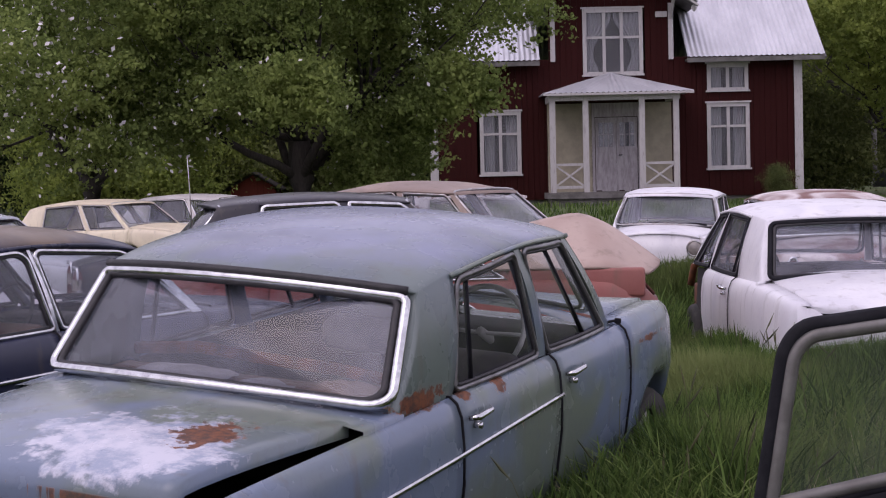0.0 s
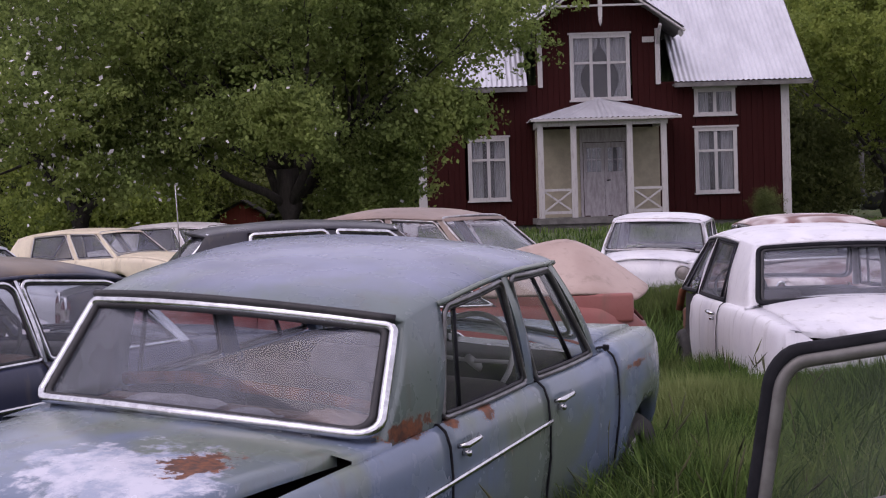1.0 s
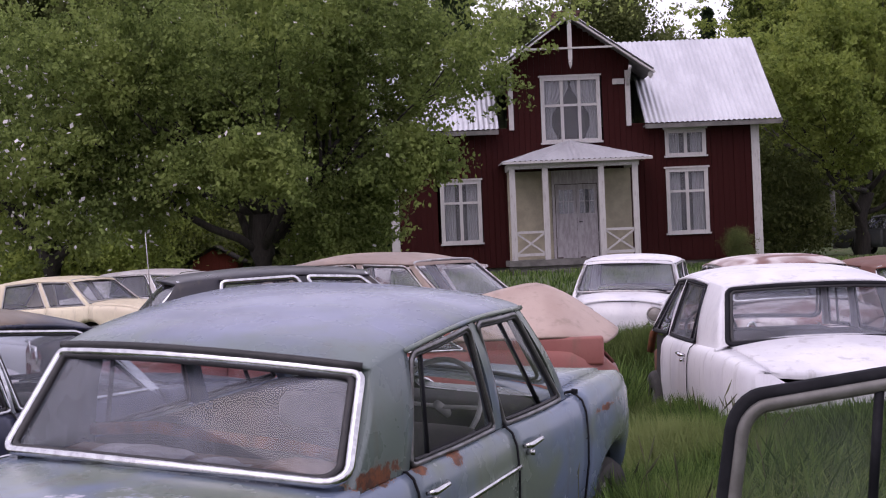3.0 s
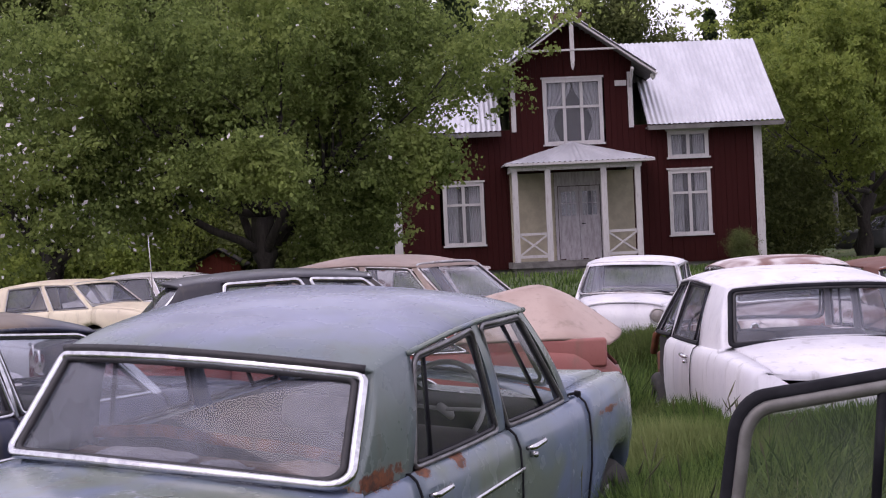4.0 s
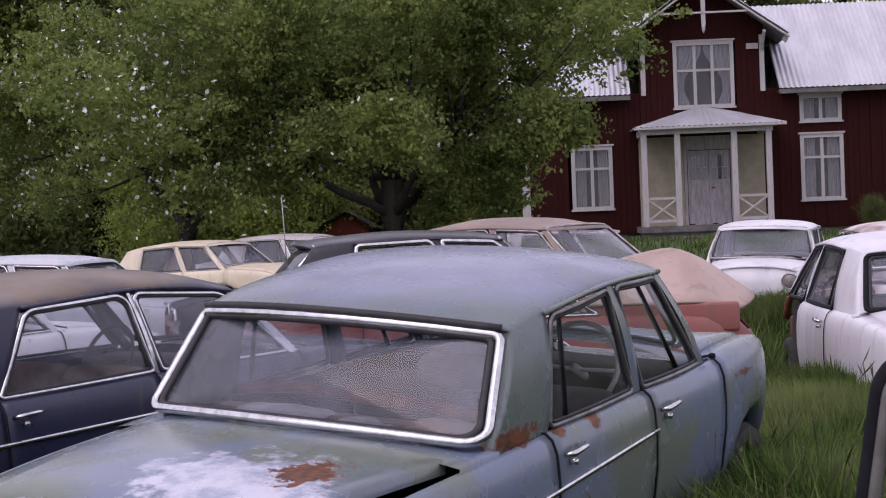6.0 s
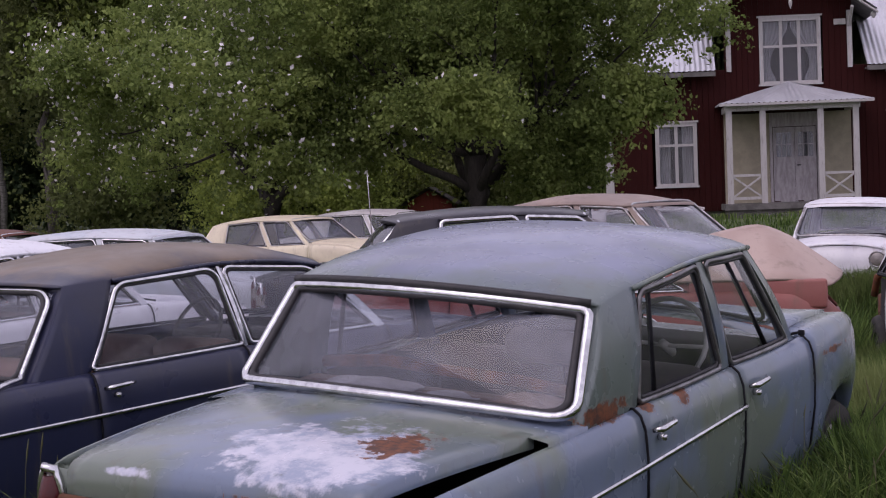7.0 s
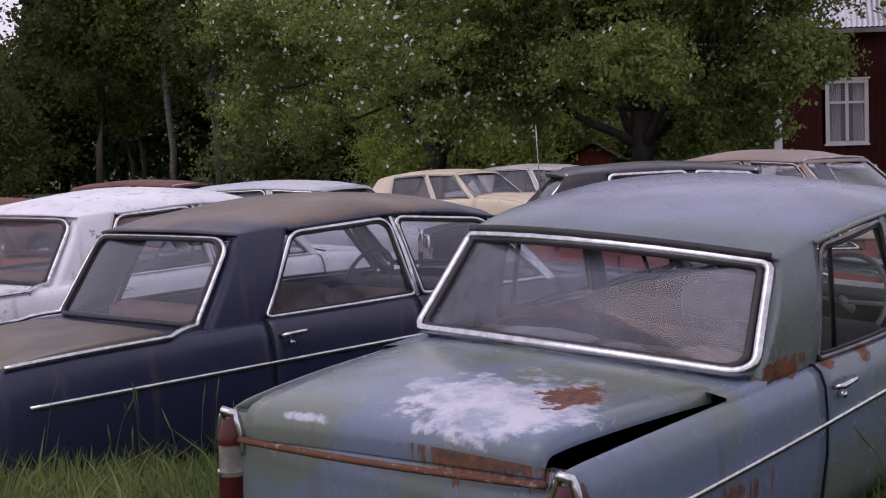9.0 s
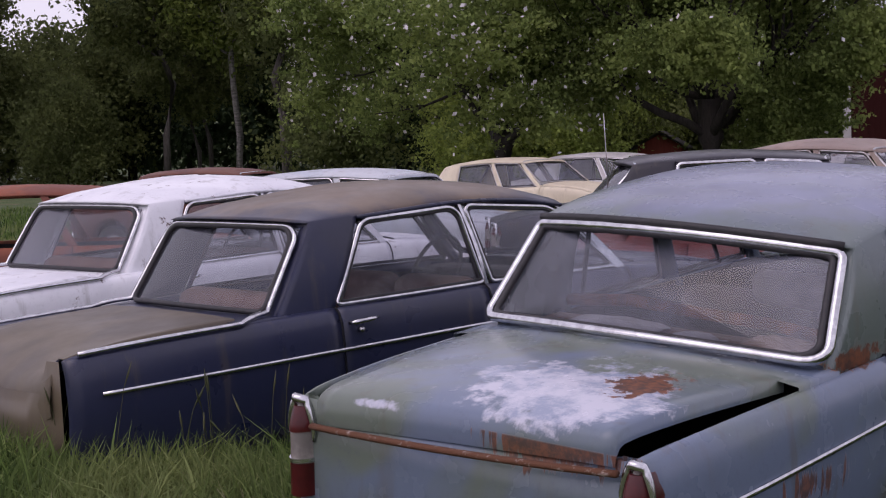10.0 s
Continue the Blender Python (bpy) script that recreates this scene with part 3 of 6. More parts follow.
    if detail > 1:
        # solid black block gives the open boot its shade by colour
        bm = bmesh.new()
        box(bm, (-0.58, 0.14, 0.45), (0.58, p["rear"]["yb"] - 0.08, 0.66))
        part("boot_well", bm, M["black_trim"], thing, "black block for the shade inside the boot", smooth=False)

    # cabin
    bm = bmesh.new()
    ya, yb = R["yb"] + 0.02, F["yb"] - 0.02
    for sg in (1, -1):
        grid(bm, [[(sg * 0.66, y, 0.32), (sg * 0.70, y, 0.6), (sg * 0.69, y, 0.9)] for y in steps(ya, yb, 6)])
    grid(bm, [[(x, y, 0.32) for x in (-0.66, 0, 0.66)] for y in (ya, yb)])
    grid(bm, [[(x, ya, z) for x in (-0.66, 0.66)] for z in (0.32, 0.9)])
    grid(bm, [[(x, yb - 0.1, z) for x in (-0.66, 0.66)] for z in (0.32, 0.9)])
    part("cabin_lining", bm, M["interior"], thing, "dark worn cabin lining")
    cloth = seats or M["seat_cloth"]
    s0 = R["yb"] + 0.38
    for nm, y in (("rear_seat", s0), ("front_seat", s0 + 0.92)):
        for sg in ((0,) if nm == "rear_seat" else (-1, 1)):
            wd = 0.62 if sg == 0 else 0.29
            cx = sg * 0.33
            bm = bmesh.new()
            soft_box(bm, (cx - wd, y, 0.42), (cx + wd, y + 0.5, 0.56), 0.05)
            soft_box(bm, (cx - wd, -0.08, 0), (cx + wd, 0.08, p.get("seat_high", 0.48)), 0.06, Matrix.Translation((0, y + 0.02, 0.5)) @ Matrix.Rotation(radians(12), 4, "X"))
            part(nm, bm, cloth, thing)
    bm = bmesh.new()
    soft_box(bm, (-0.64, F["yb"] - 0.32, 0.72), (0.64, F["yb"] - 0.06, 0.93), 0.05)
    part("dashboard", bm, M["interior"], thing)
    if detail > 1:
        bm = bmesh.new()
        c0, m = Vector((p.get("drive", -1) * 0.33, F["yb"] - 0.42, 0.93)), Matrix.Rotation(radians(62), 3, "X")
        tube(bm, [c0 + m @ Vector((0.2 * math.cos(k * math.pi / 14), 0.2 * math.sin(k * math.pi / 14), 0)) for k in range(28)], 0.012, True)
        tube(bm, [c0 + m @ Vector((-0.2, 0, 0)), c0 + m @ Vector((0, 0, -0.03)), c0 + m @ Vector((0.2, 0, 0))], 0.009)
        tube(bm, [c0, c0 + m @ Vector((0, 0, -0.35))], 0.02)
        part("steering_wheel", bm, M["paper"] if p.get("pale_wheel") else M["rubber"], thing)

    # wheels
    bm = bmesh.new()
    lathe(bm, [(0.17, -0.07), (0.25, -0.085), (wr - 0.02, -0.08), (wr, -0.05), (wr, 0.05), (wr - 0.02, 0.08), (0.25, 0.085), (0.17, 0.07)], "x", 28)
    bmesh.ops.recalc_face_normals(bm, faces=bm.faces)
    tyre0 = None
    for sg in (1, -1):
        for yc in p["wheels"]:
            wheel = new("wheel")
            wheel.parent = thing
            wheel.location = (sg * (curve(p["hw"], yc) - 0.13), yc, wr - 0.02)
            wheel.empty_display_size = 0.1
            if tyre0 is None:
                tyre0 = part("tyre", bm, M["tyre"], wheel)
                bm2 = bmesh.new()
                lathe(bm2, [(0.0, 0.075), (0.09, 0.07), (0.12, 0.05), (0.18, 0.055), (0.185, 0.0), (0.18, -0.055), (0.0, -0.06)], "x", 24)
                bmesh.ops.recalc_face_normals(bm2, faces=bm2.faces)
                rim0 = part("rim", bm2, M["dull_chrome"], wheel)
            else:
                twin(tyre0, wheel)
                twin(rim0, wheel)

    # lamps
    if lamps:
        for sg in (1, -1):
            x, b = curve(p["hw"], L) * 0.74, curve(p["belt"], L)
            bm = bmesh.new()
            lathe(bm, [(0.0, 0.03), (0.06, 0.022), (0.085, 0.0)], "y", 20, (sg * x, L + 0.02, b - 0.12))
            head = part("headlamp", bm, M["clear_lens"], thing)
            bm = bmesh.new()
            tube(bm, [(sg * x + 0.09 * math.cos(k * math.pi / 10), L + 0.02, b - 0.12 + 0.09 * math.sin(k * math.pi / 10)) for k in range(20)], 0.012, True)
            part("bezel", bm, chrome, head)
            if "tail_lamp" in skip:
                continue
            hw, b = curve(p["hw"], 0.0), curve(p["belt"], 0.0)
            cx, zt = sg * (hw - 0.045), b - 0.005

            def lens(lo, hi, grow=0.0, n=7):
                """A slice of the upright lamp: round at the back, narrowing to a pointed top."""
                bm = bmesh.new()
                rows = []
                for z in steps(lo, hi, n):
                    k = min(1.0, max(0.0, (zt - z) / 0.10)) ** 0.42
                    rows.append([Vector((cx + (0.050 * k + grow) * math.cos(a), 0.03 - (0.085 * k + grow) * math.sin(a) - 0.03 * (1 - k), z)) for a in steps(-0.35, math.pi + 0.35, 12)])
                grid(bm, rows)
                bm.faces.new([bm.verts.new(q) for q in rows[0]])
                bm.faces.new([bm.verts.new(q) for q in rows[-1]])
                bmesh.ops.recalc_face_normals(bm, faces=bm.faces)
                return bm

            tail = part("tail_lamp", lens(0.52, zt), M["clear_lens"], thing, "cracked upright tail lamp with red lenses")
            part("lens", lens(0.52, 0.635, 0.003), M["red_lens"], tail, "dark red lens")
            part("lens", lens(0.745, zt - 0.03, 0.003), M["red_lens"], tail, "dark red lens")
            part("bar", lens(0.638, 0.652, 0.006, 2), M["chrome"], tail)
            bm = bmesh.new()
            path = [(cx + e * 0.054 * min(1.0, max(0.0, (zt - z) / 0.10)) ** 0.42, -0.01 - 0.03 * (1 - abs(e)), z) for e, z in
                    [(-1, z) for z in steps(zt - 0.15, zt - 0.01, 8)] + [(0, zt + 0.004)] + [(1, z) for z in steps(zt - 0.01, zt - 0.15, 8)]]
            tube(bm, path, [0.006 + 0.010 * math.sin(math.pi * i / 18) for i in range(len(path))], False, 8)
            part("lamp_hood", bm, M["chrome"], tail)
    if extra:
        extra(thing, p)
    thing.matrix_world = pose(*at) @ Matrix.Diagonal((size, size, size, 1))
    return thing


# ---- ground ----
def ground_z(x, y):
    """Meadow, rising gently to the house."""
    rise = 0.85 * smooth01((y - 27) / 21) * smooth01((x + 16) / 12) + 0.35 * smooth01((y - 40) / 40) * (1 - smooth01((x + 16) / 12))
    bank = 0.20 * math.exp(-((x - 3.3) / 1.3) ** 2 - ((y - 9.2) / 0.9) ** 2)
    rise += 9.0 * smooth01((y - 112) / 60)
    return rise + bank + 0.05 * noise.noise(Vector((x * 0.35, y * 0.35, 0))) - 0.02


def make_ground():
    k = Nodes("meadow_soil")
    col = k.mix(k.ramp(k.noise(0.8, 6, 0.6), 0.35, 0.65), (0.05, 0.085, 0.022), (0.085, 0.12, 0.035))
    col = k.mix(k.ramp(k.noise(5, 6, 0.7), 0.5, 0.75), col, (0.10, 0.085, 0.05))
    col = k.mix(k.ramp(k.noise(0.55, 4, 0.6), 0.56, 0.66), col, (0.16, 0.125, 0.08))
    k.bump(k.noise(14, 6, 0.7), 0.8, 0.06)
    mat = k.done(col, 0.9)
    bm = bmesh.new()
    xs = [-900, -300, -120, -70] + steps(-50, 40, 120) + [70, 120, 300, 900]
    ys = [-300, -80, -25] + steps(-10, 90, 130) + steps(95, 190, 20) + [300, 900]
    grid(bm, [[(x, y, ground_z(x, y)) for x in xs] for y in ys])
    bmesh.ops.recalc_face_normals(bm, faces=bm.faces)
    tagged(part("ground", bm, mat), "grassy uneven meadow ground", "ground", kind="structure")


make_ground()


# ---- the cars ----
BLUE_RUST = [((0.72, 1.27, 0.935), (0.09, 0.24, 0.055), 0.35), ((0.75, 1.84, 0.905), (0.07, 0.09, 0.075), 0.35), ((0.74, 1.57, 0.90), (0.07, 0.07, 0.05), 0.42), ((0.41, 0.43, 0.96), (0.15, 0.26, 0.25), 0.36),
             ((0.79, 3.45, 0.805), (0.06, 0.45, 0.03), 0.48), ((0.70, 0.95, 0.90), (0.10, 0.30, 0.06), 0.85)]
BLUE = paint("faded_blue_paint", (0.140, 0.178, 0.255), (0.138, 0.168, 0.138), 0.14, 0.22, None, patches=BLUE_RUST,
             drips=[((0.36, -0.04, 0.862), (0.36, 0.13, 0.10), 0.18, 0.874), ((0.79, 0.85, 0.60), (0.06, 0.55, 0.12), 0.62, 0.68), ((0.79, 2.0, 0.74), (0.06, 0.7, 0.10), 0.85, 0.73)],
             primer=[((0.27, 0.22, 0.975), (0.64, 0.60, 0.16), 0.36), ((-0.36, 0.0, 0.88), (0.22, 0.07, 0.05), 0.55)])
# roof crown's lavender blue is the sky's reflection, painted by height
BLUE_TOP = paint("bleached_blue_roof", (0.125, 0.158, 0.145), (0.125, 0.155, 0.175), 0.06, 0.24, None, patches=BLUE_RUST[:2], bleach_sheen=(1.34, 1.44, (0.165, 0.185, 0.285)))
NAVY = paint("navy_paint", (0.018, 0.022, 0.055), (0.022, 0.025, 0.05), 0.06, 0.28)
NAVY_TOP = paint("navy_faded_top", (0.125, 0.098, 0.062), (0.085, 0.068, 0.050), 0.10, 0.45)
NAVY_ROOF = paint("navy_roof_bleached_brown", (0.018, 0.022, 0.055), (0.024, 0.025, 0.046), 0.08, 0.35, bleach_sheen=(1.335, 1.43, (0.15, 0.105, 0.068)))
WHITE = paint("white_paint", (0.72, 0.71, 0.74), (0.62, 0.61, 0.66), 0.25, 0.35)
LAVENDER = paint("chalky_white_paint", (0.80, 0.80, 0.84), (0.70, 0.70, 0.75), 0.95, 0.4)
CREAM = paint("cream_paint", (0.72, 0.64, 0.48), (0.62, 0.54, 0.41), 0.3, 0.4)
BEIGE = paint("dusty_beige_paint", (0.30, 0.225, 0.19), (0.24, 0.18, 0.155), 0.1, 0.5)
DARK = paint("dark_paint", (0.010, 0.009, 0.018), (0.016, 0.014, 0.022), 0.05, 0.3)
RED = paint("faded_red_paint", (0.23, 0.055, 0.048), (0.27, 0.095, 0.08), 0.2, 0.5)
PINK = paint("bleached_red_paint", (0.42, 0.315, 0.27), (0.36, 0.26, 0.22), 0.1, 0.55)
RUSTY = paint("rusted_white_paint", (0.6, 0.56, 0.56), (0.5, 0.46, 0.46), 1.6, 0.5)
OXIDE = paint("oxide_red_paint", (0.105, 0.034, 0.025), (0.14, 0.05, 0.03), 0.6, 0.6)
PATCHY = paint("white_paint_with_rusted_roof", (0.66, 0.64, 0.64), (0.56, 0.53, 0.53), 0.85, 0.5)
ORANGE = paint("rust_orange_paint", (0.26, 0.075, 0.035), (0.17, 0.05, 0.03), 0.7, 0.7)
ICE = paint("pale_blue_paint", (0.42, 0.46, 0.52), (0.5, 0.52, 0.56), 0.8, 0.4)
BROWN = paint("rust_and_white_paint", (0.15, 0.05, 0.035), (0.62, 0.56, 0.56), 0.6, 0.5)
GREY = paint("grey_paint", (0.05, 0.055, 0.055), (0.07, 0.07, 0.07), 0.3, 0.4)


M["rust_lip"] = simple("rust_lip", (0.12, 0.045, 0.02), (0.40, 0.32, 0.28), 30, 0.85, 0.0, 0.6, lo=0.55, hi=0.7)


def blue_extra(thing, p):
    """Rust-edged boot lip, junk on the parcel shelf and a lamp glass."""
    bm = bmesh.new()
    soft_box(bm, (-0.64, 1.02, 0.88), (0.64, 1.42, 0.92), 0.015)
    part("parcel_shelf", bm, M["wood_shelf"], thing, "sun-bleached brown parcel shelf")
    bm = bmesh.new()
    tube(bm, [(-0.58, 1.40, 0.975), (-0.3, 1.42, 1.0), (0.0, 1.42, 0.985), (0.3, 1.41, 0.98), (0.6, 1.38, 0.96)], 0.024, False, 8)
    part("seat_roll", bm, M["rust"], thing, "rusty wire edge of the rear seat back")
    bm = bmesh.new()
    soft_box(bm, (-0.14, 2.02, 0.90), (0.42, 2.14, 1.04), 0.05)
    part("seat_cover", bm, M["seat_grey"], thing, "pale cover over the front seat back")
    bm = bmesh.new()
    tube(bm, [(s * 0.62, -0.025 - 0.035 * (1 - s * s), 0.768 + 0.026 * (s + 1)) for s in steps(-1, 1, 20)], 0.011, False, 6, 1.5)
    part("boot_lip", bm, M["rust_lip"], thing, "rusted lip under the boot lid")
    bm = bmesh.new()
    tube(bm, [(0.70, 3.03, 0.915), (0.72, 3.05, 0.925), (0.75, 3.07, 0.93)], 0.006)
    soft_box(bm, (0.735, 3.06, 0.915), (0.765, 3.075, 0.94), 0.006)
    part("wing_mirror", bm, M["black_trim"], thing, "small dark wing mirror")


LOW_BOOT = [(0, 0.70), (0.1, 0.78), (0.45, 0.88), (0.95, 0.925), (3.35, 0.97), (3.9, 0.93), (4.25, 0.85), (4.4, 0.74)]


def stripped_front(thing, p):
    """Bare rusty inner wings and radiator frame where the front panels are gone."""
    bm = bmesh.new()
    for sg in (1, -1):
        soft_box(bm, (sg * 0.52 - 0.06, 3.3, 0.3), (sg * 0.52 + 0.06, 4.2, 0.72), 0.03)
    soft_box(bm, (-0.55, 4.1, 0.3), (0.55, 4.2, 0.7), 0.03)
    soft_box(bm, (-0.3, 3.4, 0.35), (0.2, 4.0, 0.72), 0.06)
    part("inner_wing", bm, M["rust"], thing, "rusty bare front frame")
    bm = bmesh.new()
    tube(bm, [(-0.66, 3.36, 0.95), (-0.7, 3.45, 0.9), (-0.72, 3.5, 0.75)], 0.03)
    part("hinge_post", bm, M["rust"], thing)


def wipers(thing, p):
    for x in (-0.38, 0.12):
        bm = bmesh.new()
        tube(bm, [(x + 0.3, 3.42, 1.0), (x, 3.44, 1.02), (x - 0.12, 3.46, 1.0)], 0.012, False, 6)
        part("wiper", bm, M["black_trim"], thing)


def antenna(thing, p):
    bm = bmesh.new()
    tube(bm, [(0.62, 1.0, 0.9), (0.64, 0.98, 1.4), (0.66, 0.96, 1.80)], [0.006, 0.005, 0.004], False, 6)
    part("antenna", bm, M["dull_chrome"], thing, "thin whip antenna")


def peaked_bonnet(thing, p):
    """A bleached bonnet propped open: a ridge along its middle, its sides down on the wings."""
    ridge = [(2.85, 1.25), (3.2, 1.345), (3.45, 1.385), (3.62, 1.33), (3.82, 1.20), (4.02, 1.05)]
    top = []
    for y in steps(2.9, 4.02, 16):
        row = []
        nose = smooth01((y - 3.6) / 0.42)
        for s in steps(-1, 1, 16):
            edge = 1.045 - 0.05 * nose
            row.append(Vector((s * (0.70 - 0.14 * nose), y - 0.10 * nose * abs(s) ** 2, edge + (curve(ridge, y) - edge) * (1 - abs(s) ** 1.25))))
        top.append(row)
    bm = bmesh.new()
    grid(bm, top)
    grid(bm, [[q - Vector((0, 0, 0.02)) for q in r][::-1] for r in top])
    for sl in ([r[0] for r in top], [r[-1] for r in top], top[0], top[-1]):
        grid(bm, [sl, [q - Vector((0, 0, 0.02)) for q in sl]])
    bmesh.ops.remove_doubles(bm, verts=bm.verts, dist=0.0005)
    bmesh.ops.recalc_face_normals(bm, faces=bm.faces)
    part("bonnet", bm, PINK, thing, "bleached pink bonnet propped open on the wings")
    for sg in (1, -1):
        bm = bmesh.new()
        soft_box(bm, (sg * 0.64 - 0.06, 3.0, 0.84), (sg * 0.64 + 0.06, 3.90, 1.03), 0.02)
        part("wing_top", bm, RED, thing)


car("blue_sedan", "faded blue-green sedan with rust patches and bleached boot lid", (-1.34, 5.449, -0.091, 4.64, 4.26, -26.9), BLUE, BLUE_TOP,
    glass=M["glass_hazy"], side_chrome=M["dull_frame"], extra=blue_extra, trim=(0.645, 0.748, 0.10, 2.36), pale_wheel=True, drive=1, lip=0.03, rframe=0.019, crown=2.3, arch=0.6, skirt=True, gap=0.010, L=3.96, wr=0.27, skip=("bumper",),
    side_glass=M["glass_clear"], front_glass=M["glass_clear"], gutter_from=1.58, boot=(0.03, 0.90), boot_wide=0.83, quarter_inner=0.915, roof_seal=True, doors=(1.48, 2.36, 3.14), bonnet=(3.12, 3.90),
    roof=[(1.33, 1.352), (1.45, 1.398), (1.7, 1.438), (2.1, 1.456), (2.45, 1.440), (2.74, 1.385)], gutter=[(1.33, 1.30), (1.6, 1.335), (2.2, 1.366), (2.74, 1.338)],
    gw=[(1.33, 0.668), (1.6, 0.675), (2.2, 0.668), (2.74, 0.63)], curl=0.02, bulge=0.022, pillar_c=(1.345, 1.60, 1.10, 1.53), pillar_b=(2.13, 2.19, 2.29, 2.36), pillar_a=(2.66, 2.72, 3.00, 3.06), seat_high=0.40, plan=0.12,
    rear=dict(yb=1.07, zb=0.945, xb=0.722, yt=1.325, zt=1.280, xt=0.645, bow=-0.15, crest=0.045), rcorner=(0.10, 0.16, 0.06, 0.06),
    front=dict(yb=2.98, zb=0.96, xb=0.66, yt=2.70, zt=1.325, xt=0.59, bow=0.10),
    hw=[(0, 0.725), (0.12, 0.745), (0.6, 0.775), (1.5, 0.792), (2.4, 0.794), (3.2, 0.788), (3.6, 0.77), (3.85, 0.72), (3.96, 0.60)],
    belt=[(0, 0.865), (0.1, 0.878), (0.6, 0.897), (1.5, 0.905), (2.5, 0.90), (3.1, 0.895), (3.45, 0.915), (3.7, 0.915), (3.86, 0.87), (3.96, 0.78)],
    deck=[(0, 0.862), (0.08, 0.895), (0.3, 0.930), (0.6, 0.950), (0.95, 0.962), (3.0, 0.97), (3.5, 0.93), (3.8, 0.86), (3.96, 0.76)],
    wheels=(0.85, 3.58), boot_drop=0.112, twist=0.06)
FINNED = dict(tail_wide=0.87, lamps=False, skirt=True, skip=("bumper",), fin_frame=(0.06, 0.86), rcorner=(0.1, 0.1, 0.22, 0.22), rframe=0.019, boot_bulge=0.08, boot_drop=0.24, deck=LOW_BOOT, lip=0.05, plan=0.07, crown=2.5,
    rear=dict(yb=1.05, zb=0.918, xb=0.664, yt=1.305, zt=1.318, xt=0.615, bow=-0.06, crest=0.01), front=dict(yb=3.22, zb=0.97, xb=0.66, yt=2.90, zt=1.29, xt=0.58, bow=0.12),
    hw=[(0, 0.755), (0.12, 0.765), (0.6, 0.78), (1.5, 0.80), (2.4, 0.81), (3.4, 0.80), (4.1, 0.75), (4.3, 0.70), (4.4, 0.62)],
    belt=[(0, 0.858), (0.066, 0.871), (1.0, 0.912), (1.5, 0.928), (2.5, 0.942), (3.4, 0.93), (4.1, 0.86), (4.32, 0.80), (4.4, 0.74)],
    roof=[(1.33, 1.362), (1.5, 1.418), (2.1, 1.475), (2.6, 1.44), (2.92, 1.345)], gutter=[(1.33, 1.335), (1.6, 1.342), (2.22, 1.366), (2.6, 1.345), (2.92, 1.296)],
    gw=[(1.33, 0.64), (1.6, 0.655), (2.3, 0.655), (2.92, 0.62)], pillar_c=(1.33, 1.59, 1.08, 1.385), vents=False, pillar_b=(2.20, 2.222, 2.298, 2.32), pillar_a=(2.86, 2.92, 3.20, 3.27), doors=(1.38, 2.28, 3.25), scorner=(0.04, 0.04, 0.16, 0.10), sframe=0.012)
car("navy_sedan", "navy blue sedan with brown-bleached roof and chrome window frames", (-3.888, 7.364, -0.079, 2.3, -0.15, -39.4), NAVY, NAVY_ROOF,
    trim=(0.699, 0.779, 0.14, 3.0), seats=M["seat_rust"], glass=M["glass_dusty"], gutter_mat=NAVY, boot_mat=NAVY_TOP, tail_mat=NAVY_TOP, pillar_mat=M["chrome"], **FINNED)
car("white_finned_sedan", "chalky white sedan with rust spots and chrome window frames", (-5.648, 9.718, -0.035, 1.63, 0, -32.6), LAVENDER, seats=M["seat_rust"], glass=M["glass_dusty"], **FINNED)
car("white_saloon", "plain white saloon with stripped front and black-edged windows", (2.80, 10.85, -0.02, 0.6, 0.2, 1.5), WHITE, chrome=M["black_trim"], glass=M["glass"], lamps=False, skirt=True, extra=stripped_front,
    skip=("bumper", "front_door", "front_fender", "bonnet", "nose_panel"),
    rear=dict(yb=0.86, zb=0.96, xb=0.64, yt=1.15, zt=1.31, xt=0.57, bow=-0.06), rcorner=(0.08, 0.08, 0.08, 0.08))
car("white_front_car", "small white car with black wipers, facing the meadow path", (3.47, 25.25, 0.04, 0.1, -1.7, 167.4), WHITE, chrome=M["dull_chrome"], glass=M["glass"], extra=wipers, detail=1, L=4.1, bonnet=(3.42, 4.07),
    hw=[(0, 0.66), (0.6, 0.74), (2.0, 0.76), (3.2, 0.75), (3.8, 0.70), (4.0, 0.62), (4.1, 0.55)])
car("cream_sedan", "cream sedan with split side windows", (-7.67, 31.0, -0.06, 2.0, 0, -119.4), CREAM, detail=1, chrome=M["dull_chrome"])
car("dark_sedan", "dark sedan with bright chrome window frames", (-3.31, 15.99, 0.12, 0, 0, -76), DARK, detail=1, extra=antenna, sframe=0.022)
car("beige_sedan", "tall rounded sedan with dusty beige roof", (-2.19, 21.3, 0.04, 0, 0, -125), BEIGE, detail=1, chrome=M["dull_chrome"], size=1.1, L=4.0, roof=[(1.16, 1.27), (1.5, 1.40), (2.0, 1.47), (2.5, 1.455), (2.97, 1.36)], bonnet=(3.42, 3.95), wheels=(0.78, 3.2), skip=("bumper",), lamps=False,
    hw=[(0, 0.68), (0.6, 0.76), (1.5, 0.79), (3.2, 0.78), (3.8, 0.72), (4.0, 0.6)], belt=[(0, 0.85), (0.9, 0.92), (2.5, 0.93), (3.4, 0.9), (3.85, 0.82), (4.0, 0.7)], deck=[(0, 0.80), (0.45, 0.95), (0.95, 1.0), (3.35, 0.97), (3.8, 0.85), (4.0, 0.7)])
